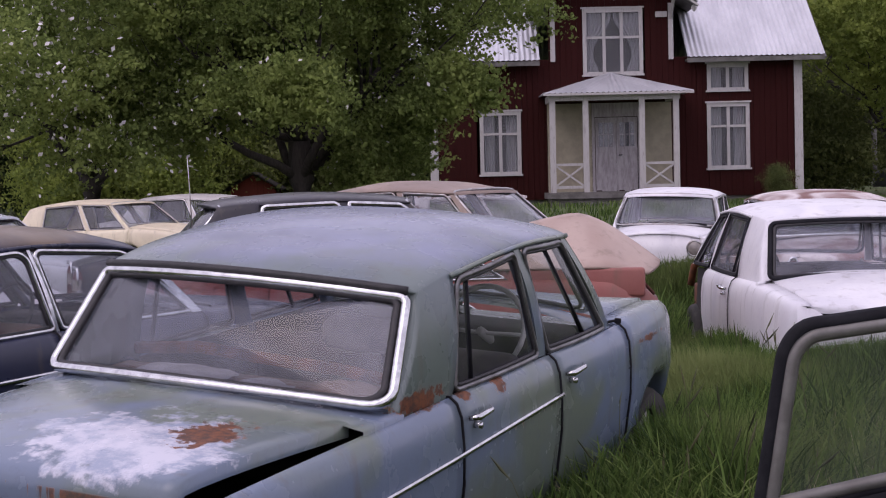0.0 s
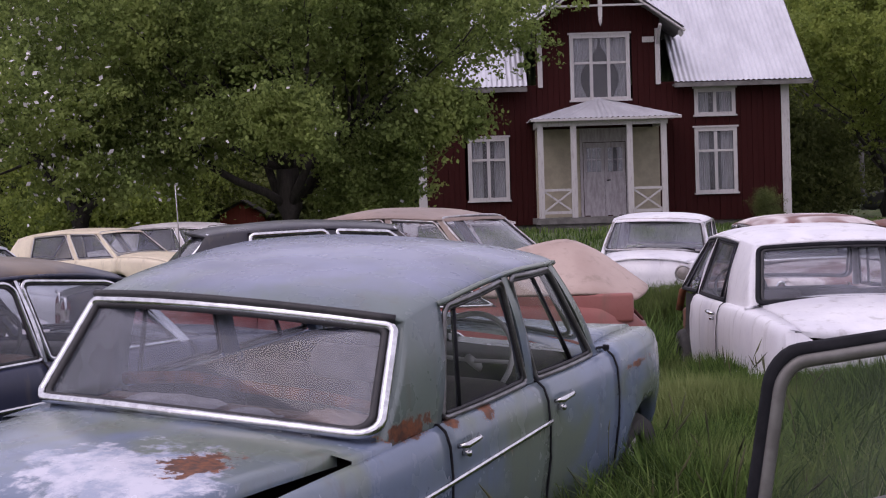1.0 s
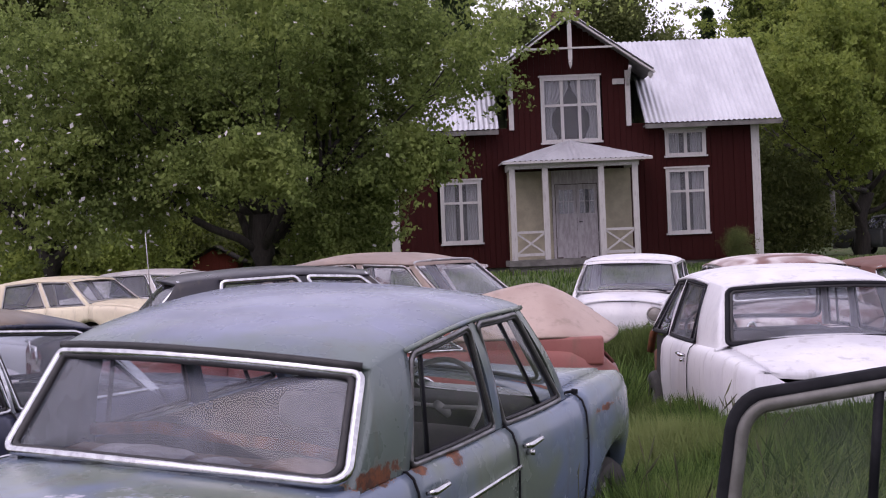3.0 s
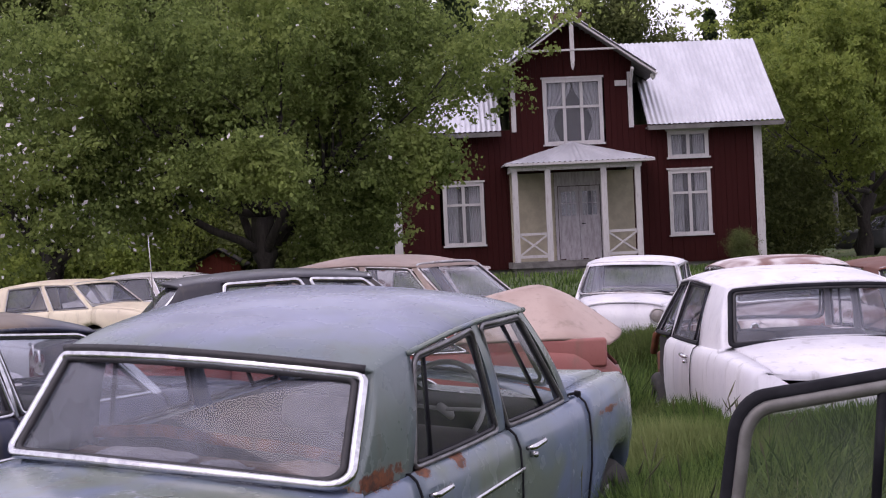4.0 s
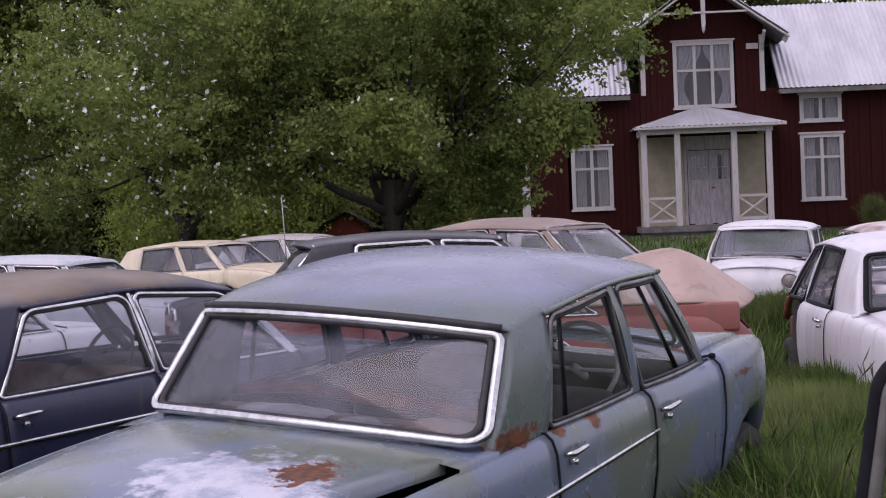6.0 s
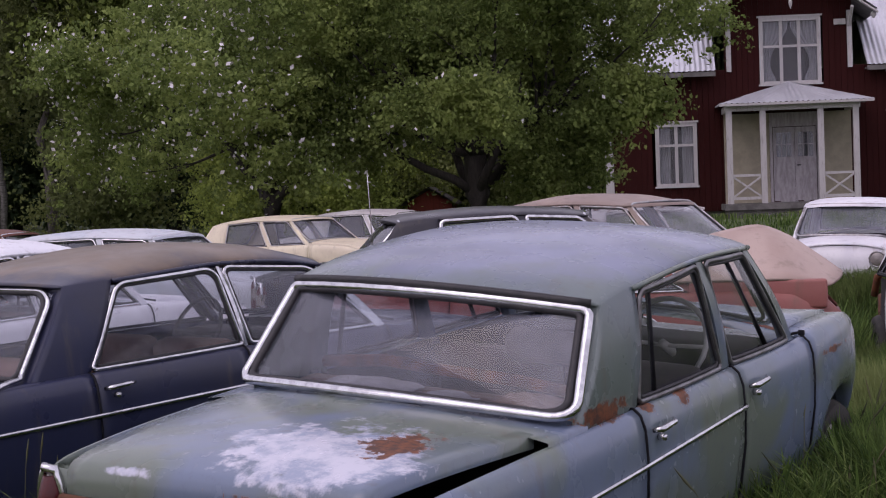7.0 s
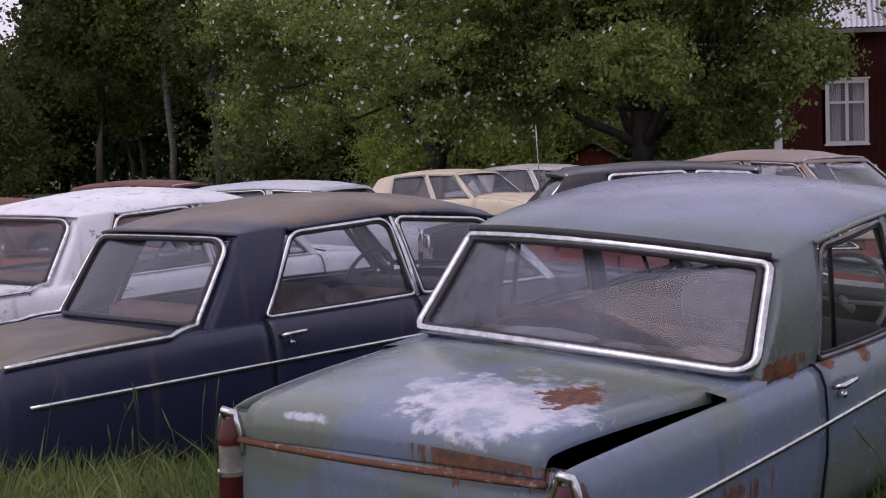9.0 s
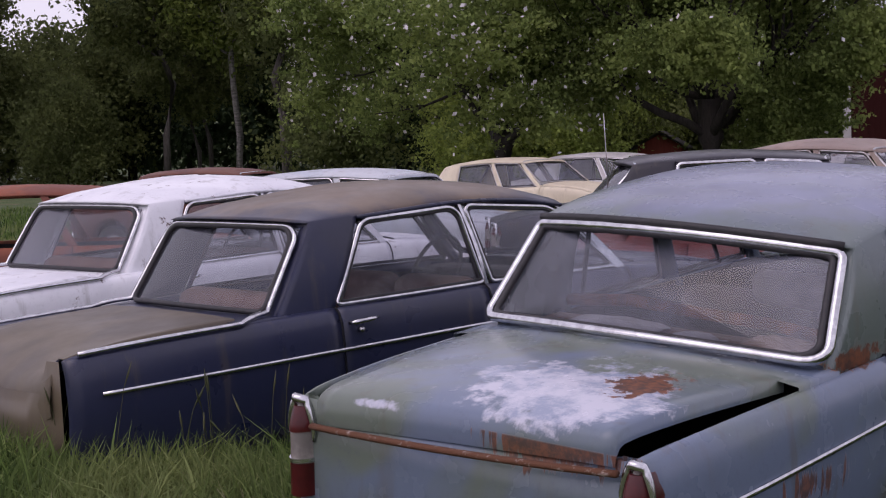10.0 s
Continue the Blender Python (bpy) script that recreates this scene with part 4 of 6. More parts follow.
car("stripped_white_car", "stripped white car with rust along the roof edge", (-1.78, 27, 0.02, 0, 0, -90), RUSTY, detail=1, skip=("side_windows", "windscreen", "bonnet", "front_fender", "nose_panel", "bumper"), lamps=False)
car("red_car", "faded red car with bleached raised bonnet", (-2.50, 12.7, 0.02, 0, 0, -95), RED, detail=1, L=4.0, skip=("bumper", "bonnet"), lamps=False, extra=peaked_bonnet, bonnet=(3.20, 3.96), doors=(1.4, 2.3, 3.1),
    hw=[(0, 0.68), (0.6, 0.74), (1.5, 0.76), (3.2, 0.76), (3.7, 0.73), (3.9, 0.66), (4.0, 0.58)], belt=[(0, 0.85), (0.9, 0.92), (3.0, 0.96), (3.7, 0.95), (3.92, 0.88), (4.0, 0.78)],
    deck=[(0, 0.80), (0.45, 0.95), (0.95, 1.0), (3.0, 1.02), (3.6, 1.03), (3.9, 0.95), (4.0, 0.80)], wheels=(0.78, 3.3),
    roof=[(1.16, 1.30), (1.5, 1.34), (2.1, 1.36), (2.4, 1.34), (2.65, 1.29)], gutter=[(1.16, 1.26), (1.5, 1.28), (2.2, 1.28), (2.65, 1.25)], gw=[(1.16, 0.56), (2.65, 0.56)],
    pillar_b=(2.0, 2.06, 2.26, 2.33), pillar_a=(2.58, 2.64, 3.0, 3.07), front=dict(yb=3.02, zb=0.99, xb=0.64, yt=2.6, zt=1.27, xt=0.55, bow=0.1), rear=dict(yb=0.96, zb=1.0, xb=0.62, yt=1.25, zt=1.28, xt=0.56, bow=-0.09))
car("rusty_round_car", "round white car under heavy brown rust", (3.86, 16.4, 0.02, 0, 0, 0), BROWN, detail=1, L=4.2, bonnet=(3.42, 4.16))
car("oxide_sedan", "rust-red sedan with pale rear window", (5.5, 16.9, -0.05, 0, 0, 4), OXIDE, detail=1)
car("rust_red_sedan", "dull rust-red sedan deep in grass", (-11.85, 26.36, -0.01, 0, 0, -100), OXIDE, detail=1)
car("pale_blue_sedan", "pale blue sedan with rust-eaten roof", (-7.61, 19.54, 0.0, 0, 0, -105), ICE, detail=1)
car("rusty_wagon", "white wagon with rust along the roof", (-6.6, 33.6, 0.06, 0, 0, -110), PATCHY, detail=1)
car("orange_rust_car", "stripped car with orange-rusted roof", (-9.24, 13.78, -0.04, 0, 0, -70), ORANGE, detail=1, skip=("side_windows", "rear_window"))
car("grey_estate", "dark grey car at the yard's far side", (19.6, 62, 0.80, 0, 0, 62), GREY, detail=1)


def open_door():
    """A loose car door standing in the grass, its window frame uppermost."""
    door = tagged(new("car_door"), "black car door with bare window frame standing in grass", "car door")
    f = pane_map((0.775, 4.40, 0.80), (1.72, 4.28, 1.02), (1.74, 4.28, 1.385), (0.852, 4.40, 1.262))
    loop = rounded(6, (0.05, 0.05, 0.16, 0.16), 2.4)
    dense = []
    for (s0, t0), (s1, t1) in zip(loop, loop[1:] + loop[:1]):
        m = max(1, int(max(abs(s1 - s0), abs(t1 - t0)) / 0.1))
        dense += [(s0 + (s1 - s0) * j / m, t0 + (t1 - t0) * j / m) for j in range(m)]
    for nm, k, kt, r, mat, dy in (("outer_frame", 1.0, 1.0, 0.019, M["black_trim"], 0.0), ("inner_frame", 0.955, 0.90, 0.015, M["grey_metal"], -0.012)):
        bm = bmesh.new()
        tube(bm, [f(0.5 + (s - 0.5) * k, 0.5 + (t - 0.5) * kt) + Vector((0, dy, 0)) for s, t in dense], r, True, 8, 1.2, (0, 1, 0))
        part(nm, bm, mat, door)
    bm = bmesh.new()
    tube(bm, [(1.160, 4.345, 0.93), (1.198, 4.345, 1.30)], 0.013, False, 8)
    part("vent_bar", bm, M["black_trim"], door)
    bm = bmesh.new()
    grid(bm, [[f(s, t) for s in steps(0.03, 0.97, 6)] for t in steps(0.06, 0.94, 3)])
    g = part("door_window", bm, M["glass_tint"], door)
    g.visible_shadow = False
    bm = bmesh.new()
    rows = []
    for z, out in ((0.0, 0.05), (-0.12, 0.07), (-0.35, 0.08), (-0.62, 0.06), (-0.86, 0.03)):
        rows.append([f(s, 0.0) + Vector((-0.10 * z * (1 - s) * -1, -out, z)) for s in steps(0, 1, 10)])
    back = [[q + Vector((0, 0.14, 0)) for q in r] for r in rows]
    ring = [a + b[::-1] + a[:1] for a, b in zip(rows, back)]
    grid(bm, ring)
    bmesh.ops.recalc_face_normals(bm, faces=bm.faces)
    part("panel", bm, M["black_trim"], door)


def fallen_bumper():
    """A bright bumper bar lying in the grass, one end up against the navy car."""
    bm = bmesh.new()
    tube(bm, [(-3.30 + 0.60 * t, 6.74 + 0.78 * t - 0.06 * math.sin(math.pi * t), 0.03 + 0.20 * math.sin(0.5 * math.pi * t)) for t in steps(0, 1, 14)], [0.025 + 0.018 * math.sin(math.pi * t) for t in steps(0, 1, 14)], False, 10, 0.5)
    bar = tagged(part("bumper", bm, M["dull_chrome"]), "pitted chrome bumper bar lying in the grass", "bumper")
    return bar


M["grey_metal"] = simple("grey_metal", (0.16, 0.155, 0.15), (0.10, 0.095, 0.09), 8, 0.45, 0.3)
M["glass_tint"] = glass_mat("glass_tint", 0.05, (0.72, 0.74, 0.72))
open_door()
fallen_bumper()


def shelf_litter(name, label, category, corner, span, mat, seed, high=0.05):
    """Crumpled sheet lying on the blue car's parcel shelf."""
    rng = random.Random(seed)
    bm = bmesh.new()
    (x0, y0), (dx, dy) = corner, span
    top = [[Vector((x0 + dx * u + rng.uniform(-0.012, 0.012), y0 + dy * v + rng.uniform(-0.012, 0.012),
                    0.925 + high * math.sin(math.pi * u) * (0.4 + 0.6 * math.sin(math.pi * v)) + rng.uniform(0, 0.016))) for u in steps(0, 1, 9)] for v in steps(0, 1, 5)]
    grid(bm, top)
    grid(bm, [[q - Vector((0, 0, 0.004)) for q in r][::-1] for r in top])
    bmesh.ops.recalc_face_normals(bm, faces=bm.faces)
    ob = tagged(part(name, bm, mat), label, category)
    ob.matrix_world = pose(-1.34, 5.449, -0.091, 4.64, 4.26, -26.9)
    return ob


shelf_litter("newspaper", "crumpled pale newspaper on the car's parcel shelf", "newspaper", (-0.48, 1.14), (0.40, 0.2), M["old_paper"], 5, 0.035)
shelf_litter("paper_scrap", "torn pale paper scrap on the car's parcel shelf", "paper", (0.0, 1.14), (0.2, 0.14), M["old_paper"], 6, 0.02)
shelf_litter("brown_rag", "brown crumpled rag on the car's parcel shelf", "rag", (0.28, 1.14), (0.3, 0.2), M["wood_shelf"], 7, 0.05)


# ---- the house ----
def plank_mat(name, a, b, rough=0.75):
    k = Nodes(name)
    f = k.noise(3, 6, 0.65, (5, 5, 0.5))
    info = k.n.new("ShaderNodeNewGeometry")
    col = k.mix(k.ramp(info.outputs["Random Per Island"], 0, 1), a, b)
    col = k.mix(k.ramp(f, 0.45, 0.7), col, tuple(c * 0.5 for c in a))
    k.bump(f, 0.3, 0.01)
    k.bsdf.inputs["Specular IOR Level"].default_value = 0.15
    return k.done(col, rough)


M["red_boards"] = plank_mat("red_boards", (0.056, 0.0058, 0.0042), (0.027, 0.0036, 0.0032))
M["white_wood"] = simple("white_wood", (0.46, 0.44, 0.44), (0.27, 0.245, 0.235), 6, 0.7, stretch=(3, 3, 0.6), lo=0.5, hi=0.75)
M["door_wood"] = simple("door_wood", (0.46, 0.43, 0.45), (0.30, 0.27, 0.28), 5, 0.7, stretch=(3, 3, 0.6))
M["porch_wall"] = simple("porch_wall", (0.36, 0.32, 0.235), (0.28, 0.25, 0.19), 3, 0.75)
M["zinc"] = simple("zinc", (0.62, 0.62, 0.66), (0.50, 0.50, 0.54), 1.6, 0.38, 0.35, 0.1, stretch=(1, 0.4, 0.4))
M["stone"] = simple("stone", (0.16, 0.15, 0.145), (0.09, 0.085, 0.08), 4, 0.85, 0, 0.6)
M["curtain"] = simple("curtain", (0.40, 0.39, 0.41), (0.24, 0.23, 0.24), 9, 0.8, stretch=(5, 1, 0.3))
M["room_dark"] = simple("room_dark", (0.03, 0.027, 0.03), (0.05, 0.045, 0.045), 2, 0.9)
M["brick"] = simple("brick", (0.12, 0.055, 0.045), (0.08, 0.045, 0.04), 8, 0.9)
M["house_glass"] = glass_mat("house_glass", 0.06)
HZ, FY = 1.15, 52.0   # floor height and the plane of the facade


def corrugated(nm, parent, corners, period=0.15, amp=0.017, rows=6):
    """Corrugated sheet over a quad: corners low-left, low-right, up-right, up-left."""
    a, b, c, d = [Vector(q) for q in corners]
    up = (b - a).cross(d - a).normalized()
    n = int((b - a).length / period * 6)
    pts = []
    for j in range(rows + 1):
        t = j / rows
        row = []
        for i in range(n + 1):
            s = i / n
            q = (a * (1 - s) + b * s) * (1 - t) + (d * (1 - s) + c * s) * t
            row.append(q + up * amp * math.sin(2 * math.pi * (q - a).dot((b - a).normalized()) / period))
        pts.append(row)
    bm = bmesh.new()
    grid(bm, pts)
    return part(nm, bm, M["zinc"], parent)


def beam(bm, a, b, w, h):
    """A squared timber from a to b."""
    a, b = Vector(a), Vector(b)
    d = b - a
    m = Matrix.Translation(a) @ d.to_track_quat("X", "Y").to_matrix().to_4x4()
    box(bm, (0, -w / 2, -h / 2), (d.length, w / 2, h / 2), m)


def house_window(parent, x0, x1, z0, z1, cols, transom, curtain=True, y=FY):
    """Framed casement with glazing bars, sill, curtains and a dark sheet for the unlit room behind."""
    f = 0.11
    bm = bmesh.new()
    box(bm, (x0, y - 0.05, z0), (x0 + f, y + 0.06, z1))
    box(bm, (x1 - f, y - 0.05, z0), (x1, y + 0.06, z1))
    box(bm, (x0 + f, y - 0.052, z1 - f), (x1 - f, y + 0.06, z1))
    box(bm, (x0 + f, y - 0.048, z0), (x1 - f, y + 0.06, z0 + f * 0.7))
    box(bm, (x0 - 0.05, y - 0.09, z1), (x1 + 0.05, y + 0.02, z1 + 0.05))
    win = part("window", bm, M["white_wood"], parent, "white-framed casement window with curtains", smooth=False)
    bm = bmesh.new()
    box(bm, (x0 - 0.04, y - 0.10, z0 - 0.05), (x1 + 0.04, y + 0.02, z0))
    part("sill", bm, M["white_wood"], win, smooth=False)
    bm = bmesh.new()
    ix0, ix1, iz0, iz1 = x0 + f, x1 - f, z0 + f * 0.7, z1 - f
    for c in range(1, cols):
        x = ix0 + (ix1 - ix0) * c / cols
        box(bm, (x - 0.045, y - 0.03, iz0), (x + 0.045, y + 0.05, iz1))
    if transom:
        z = iz1 - (iz1 - iz0) * transom
        box(bm, (ix0, y - 0.034, z - 0.035), (ix1, y + 0.05, z + 0.035))
    part("glazing_bar", bm, M["white_wood"], win, smooth=False)
    bm = bmesh.new()
    grid(bm, [[(ix0, y + 0.02, z), (ix1, y + 0.02, z)] for z in (iz0, iz1)])
    g = part("pane", bm, M["house_glass"], win)
    g.visible_shadow = False
    # dark sheet stands in for the shade of the room inside
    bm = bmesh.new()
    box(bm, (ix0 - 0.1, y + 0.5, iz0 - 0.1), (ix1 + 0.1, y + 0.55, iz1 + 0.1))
    part("blind", bm, M["room_dark"], win, "dark sheet for the unlit room behind the glass", smooth=False)
    if curtain:
        for sg in (0, 1):
            bm = bmesh.new()
            rows = []
            for t in steps(0, 1, 12):
                z = iz0 + (iz1 - iz0) * t
                wide = (0.33 if cols == 2 else 0.14 + 0.34 * smooth01((t - 0.35) / 0.6) + 0.10 * smooth01((0.25 - t) / 0.25)) * (ix1 - ix0)
                row = []
                for s in steps(0, 1, 24):
                    x = ix0 + s * wide if sg == 0 else ix1 - s * wide
                    row.append((x, y + 0.14 + 0.03 * math.sin(s * 34), z))
                rows.append(row)
            grid(bm, rows)
            part("curtain", bm, M["curtain"], win, "gathered white curtain")
    return win


def make_house():
    x0, x1, depth, top = -0.40, 10.38, 7.0, 5.02
    gx0, gx1, gpeak = 3.12, 6.68, 8.12
    house = tagged(new("house"), "red wooden two-storey house with white trim and tin roof", "house")
    openings = [(4.06, 5.81, 4.55, 6.46), (1.01, 2.21, 1.71, 3.54), (7.64, 8.88, 1.75, 3.65), (7.66, 8.86, 4.02, 4.79), (4.36, 5.62, HZ, 3.46)]
    # front wall: backing and upright boards, cut round the openings
    bm = bmesh.new()
    box(bm, (x0 + 0.21, FY + 1.0, 0.95), (x1 - 0.21, FY + 1.05, top))
    wall = part("front_wall", bm, M["red_boards"], house, "falu-red upright boarding", smooth=False)
    x, i = x0, 0
    rnd = random.Random(4)
    while x < x1 - 0.01:
        w = min(0.165, x1 - x)
        mid = x + w / 2
        ztop = top
        if gx0 < mid < gx1:
            ztop = min(gpeak - 0.12, 6.55 + (gpeak - 6.55) * (1 - abs(mid - 4.9) / 2.35))
        spans = [(0.95, ztop)]
        for a, b, c, d in openings:
            if a - 0.02 < mid < b + 0.02:
                spans = [s for lo, hi in spans for s in ((lo, min(hi, c + 0.03)), (max(lo, d - 0.03), hi)) if s[1] - s[0] > 0.05]
        out = rnd.uniform(0, 0.012) + (0.018 if i % 2 else 0)
        for lo, hi in spans:
            bm = bmesh.new()
            box(bm, (x + 0.003, FY - out, lo), (x + w - 0.003, FY + 0.12, hi))
            bmesh.ops.recalc_face_normals(bm, faces=bm.faces)
            part("board", bm, M["red_boards"], wall, smooth=False)
        x += w
        i += 1
    bm = bmesh.new()
    for xx in (x0, x1 - 0.2):
        box(bm, (xx, FY + 0.12, 0.95), (xx + 0.2, FY + depth, top))
    box(bm, (x0 + 0.2, FY + depth - 0.2, 0.95), (x1 - 0.2, FY + depth, top))
    for xx in (x0, x1 - 0.2):
        v = [bm.verts.new((xx + dx, yy, zz)) for dx in (0, 0.2) for yy, zz in ((FY + 0.12, top), (FY + depth, top), (FY + depth / 2, 7.6))]
        for f in ((0, 1, 2), (3, 5, 4), (0, 2, 5, 3), (1, 4, 5, 2)):
            bm.faces.new([v[k] for k in f])
    part("side_wall", bm, M["red_boards"], house, smooth=False)
    bm = bmesh.new()
    box(bm, (x0 + 0.05, FY - 0.02 + 0.08, 0.55), (x1 - 0.05, FY + depth, 0.95))
    part("foundation", bm, M["stone"], house, smooth=False)
    for xx in (x0 - 0.05, x1 - 0.19):
        bm = bmesh.new()
        box(bm, (xx, FY - 0.06, 0.95), (xx + 0.24, FY + 0.0 - 0.032, top))
        part("corner_board", bm, M["white_wood"], house, smooth=False)
    # main roof
    e, ry, rz = 0.62, FY + 3.5, 7.80
    fe = 4.98
    ed = 51.45
    for a, b, nm in ((x0 - e, gx0 - 0.35, "front_roof"), (gx1 + 0.35, x1 + e, "front_roof")):
        corrugated(nm, house, ((a, ed, fe), (b, ed, fe), (b, ry, rz), (a, ry, rz)))
    corrugated("front_roof", house, ((gx0 - 0.35, ed + 1.9, fe + 1.4), (gx1 + 0.35, ed + 1.9, fe + 1.4), (gx1 + 0.35, ry, rz), (gx0 - 0.35, ry, rz)), rows=2)
    corrugated("back_roof", house, ((x1 + e, FY + depth + 0.55, fe), (x0 - e, FY + depth + 0.55, fe), (x0 - e, ry, rz), (x1 + e, ry, rz)))
    for a, b in ((x0 - e, gx0 - 0.35), (gx1 + 0.35, x1 + e)):
        bm = bmesh.new()
        box(bm, (a, ed + 0.02, fe - 0.16), (b, ed + 0.07, fe - 0.03))
        part("eaves_board", bm, M["stone"], house, smooth=False)
        bm = bmesh.new()
        box(bm, (a, ed + 0.07, fe - 0.10), (b, FY - 0.03, fe - 0.06))
        part("soffit", bm, M["stone"], house, smooth=False)
    for xx in (x0 - e, x1 + e - 0.05):
        bm = bmesh.new()
        beam(bm, (xx + 0.02, ed + 0.02, fe - 0.10), (xx + 0.02, ry, rz - 0.10), 0.05, 0.16)
        part("verge_board", bm, M["stone"], house, smooth=False)
    # cross gable
    py, pz, ez = 51.15, 8.24, 6.53
    for sg in (-1, 1):
        ex = 4.9 + sg * 2.42
        q = [(ex, py, ez), (ex, FY + 2.3, ez), (4.9, FY + 3.7, pz), (4.9, py, pz)]
        corrugated("gable_roof", house, q if sg > 0 else [q[1], q[0], q[3], q[2]], rows=3)
        bm = bmesh.new()
        beam(bm, (ex, py - 0.02, ez - 0.12), (4.9, py - 0.02, pz - 0.12), 0.05, 0.18)
        part("bargeboard", bm, M["white_wood"], house, "grey-white weathered bargeboard", smooth=False)
        bm = bmesh.new()
        grid(bm, [[(ex, py + 0.03, ez - 0.09), (4.9, py + 0.03, pz - 0.09)], [(ex, FY + 2.3, ez - 0.09), (4.9, FY + 2.3, pz - 0.09)]])
        part("gable_soffit", bm, M["stone"], house, smooth=False)
        bm = bmesh.new()
        xc = gx0 + 0.06 if sg < 0 else gx1 - 0.06
        box(bm, (xc - 0.07, FY - 0.09, 4.95), (xc + 0.07, FY - 0.035, ez + 0.05))
        beam(bm, (xc, FY - 0.1, 6.15), (xc, py + 0.05, 6.62), 0.08, 0.08)
        part("gable_post", bm, M["white_wood"], house, smooth=False)
        bm = bmesh.new()
        xs = gx0 - 0.01 if sg < 0 else gx1 + 0.01
        grid(bm, [[(xs, FY + 0.02, 4.9), (xs, FY + 2.2, 6.6)], [(xs, FY + 0.02, 6.55), (xs, FY + 2.2, 6.62)]])
        part("gable_cheek", bm, M["red_boards"], house, smooth=False)
    bm = bmesh.new()
    beam(bm, (4.9 - 1.28, py - 0.01, 7.20), (4.9 + 1.28, py - 0.01, 7.20), 0.05, 0.12)
    part("tie_beam", bm, M["white_wood"], house, smooth=False)
    bm = bmesh.new()
    box(bm, (4.84, py - 0.045, 6.85), (4.96, py + 0.015, 8.05))
    lathe(bm, [(0.0, 6.60), (0.04, 6.70), (0.06, 6.80), (0.03, 6.86)], "z", 8, (4.9, py - 0.015, 0))
    part("king_post", bm, M["white_wood"], house, smooth=False)
    bm = bmesh.new()
    box(bm, (4.75, ry - 0.3, 7.6), (5.60, ry + 0.3, 8.72))
    box(bm, (4.70, ry - 0.35, 8.72), (5.65, ry + 0.35, 8.80))
    part("chimney", bm, M["brick"], house, smooth=False)
    # windows
    house_window(house, *openings[0], 3, 0.42)
    house_window(house, *openings[1], 2, 0.33)
    house_window(house, *openings[2], 2, 0.33)
    house_window(house, *openings[3], 2, 0.0)
    # sign plate on the gable
    bm = bmesh.new()
    box(bm, (6.18, FY - 0.09, 6.18), (6.52, FY - 0.04, 6.34))
    part("wall_plate", bm, M["white_wood"], house, "small blank white plate", smooth=False)
    bm = bmesh.new()
    lathe(bm, [(0.0, 0.12), (0.07, 0.08), (0.09, 0.0), (0.03, -0.08), (0.0, -0.1)], "z", 12, (7.22, 51.3, 6.35))
    part("porcelain_insulator", bm, M["white_wood"], house)
    # porch
    fy = 49.95
    bm = bmesh.new()
    box(bm, (2.85, fy - 0.1, 0.98), (6.65, FY - 0.03, HZ))
    part("porch_floor", bm, M["stone"], house, "grey porch floor of boards", smooth=False)
    bm = bmesh.new()
    box(bm, (2.95, fy, 0.5), (6.55, FY - 0.05, 0.98))
    box(bm, (3.9, fy - 0.8, 0.4), (5.6, fy - 0.1, 0.85))
    part("porch_step", bm, M["stone"], house, smooth=False)
    for xx in (2.93, 3.86, 5.44, 6.40):
        bm = bmesh.new()
        box(bm, (xx, fy, HZ), (xx + 0.16, fy + 0.15, 3.78))
        part("porch_column", bm, M["white_wood"], house, "square white column with peeling paint", smooth=False)
    for a, b in ((3.09, 3.86), (5.60, 6.40)):
        bm = bmesh.new()
        box(bm, (a, fy + 0.04, 1.26), (b, fy + 0.11, 1.34))
        box(bm, (a, fy + 0.04, 1.90), (b, fy + 0.11, 1.97))
        beam(bm, (a, fy + 0.05, 1.34), (b, fy + 0.05, 1.90), 0.05, 0.06)
        beam(bm, (a, fy + 0.10, 1.90), (b, fy + 0.10, 1.34), 0.05, 0.06)
        part("railing", bm, M["white_wood"], house, "white crossed porch railing", smooth=False)
    bm = bmesh.new()
    box(bm, (2.90, fy - 0.01, 3.72), (6.60, fy + 0.16, 3.90))
    for xx in (2.93, 6.42):
        box(bm, (xx, fy + 0.16, 3.72), (xx + 0.14, FY - 0.03, 3.90))
    part("porch_beam", bm, M["white_wood"], house, smooth=False)
    for a, b in ((2.98, 4.27), (5.71, 6.60)):
        bm = bmesh.new()
        box(bm, (a, FY - 0.06, HZ), (b, FY - 0.032, 3.72))
        part("porch_wall", bm, M["porch_wall"], house, "cream-painted boards inside the porch", smooth=False)
    apex = Vector((4.87, FY - 0.03, 4.60))
    el, er = Vector((2.74, 49.72, 3.93)), Vector((6.96, 49.72, 3.93))
    bl, br = Vector((2.74, FY - 0.03, 3.93)), Vector((6.96, FY - 0.03, 3.93))
    for q in ((el, er, apex), (er, br, apex), (bl, el, apex)):
        a, b, c = q
        corrugated("porch_roof", house, (a, b, c, c), rows=8)
    bm = bmesh.new()
    box(bm, (el.x, el.y - 0.01, 3.86), (er.x, el.y + 0.04, 3.925))
    part("porch_fascia", bm, M["white_wood"], house, smooth=False)
    # double door
    for sg in (-1, 1):
        a, b = (4.38, 4.985) if sg < 0 else (4.995, 5.60)
        bm = bmesh.new()
        box(bm, (a, FY - 0.02, HZ), (b, FY + 0.05, 3.30))
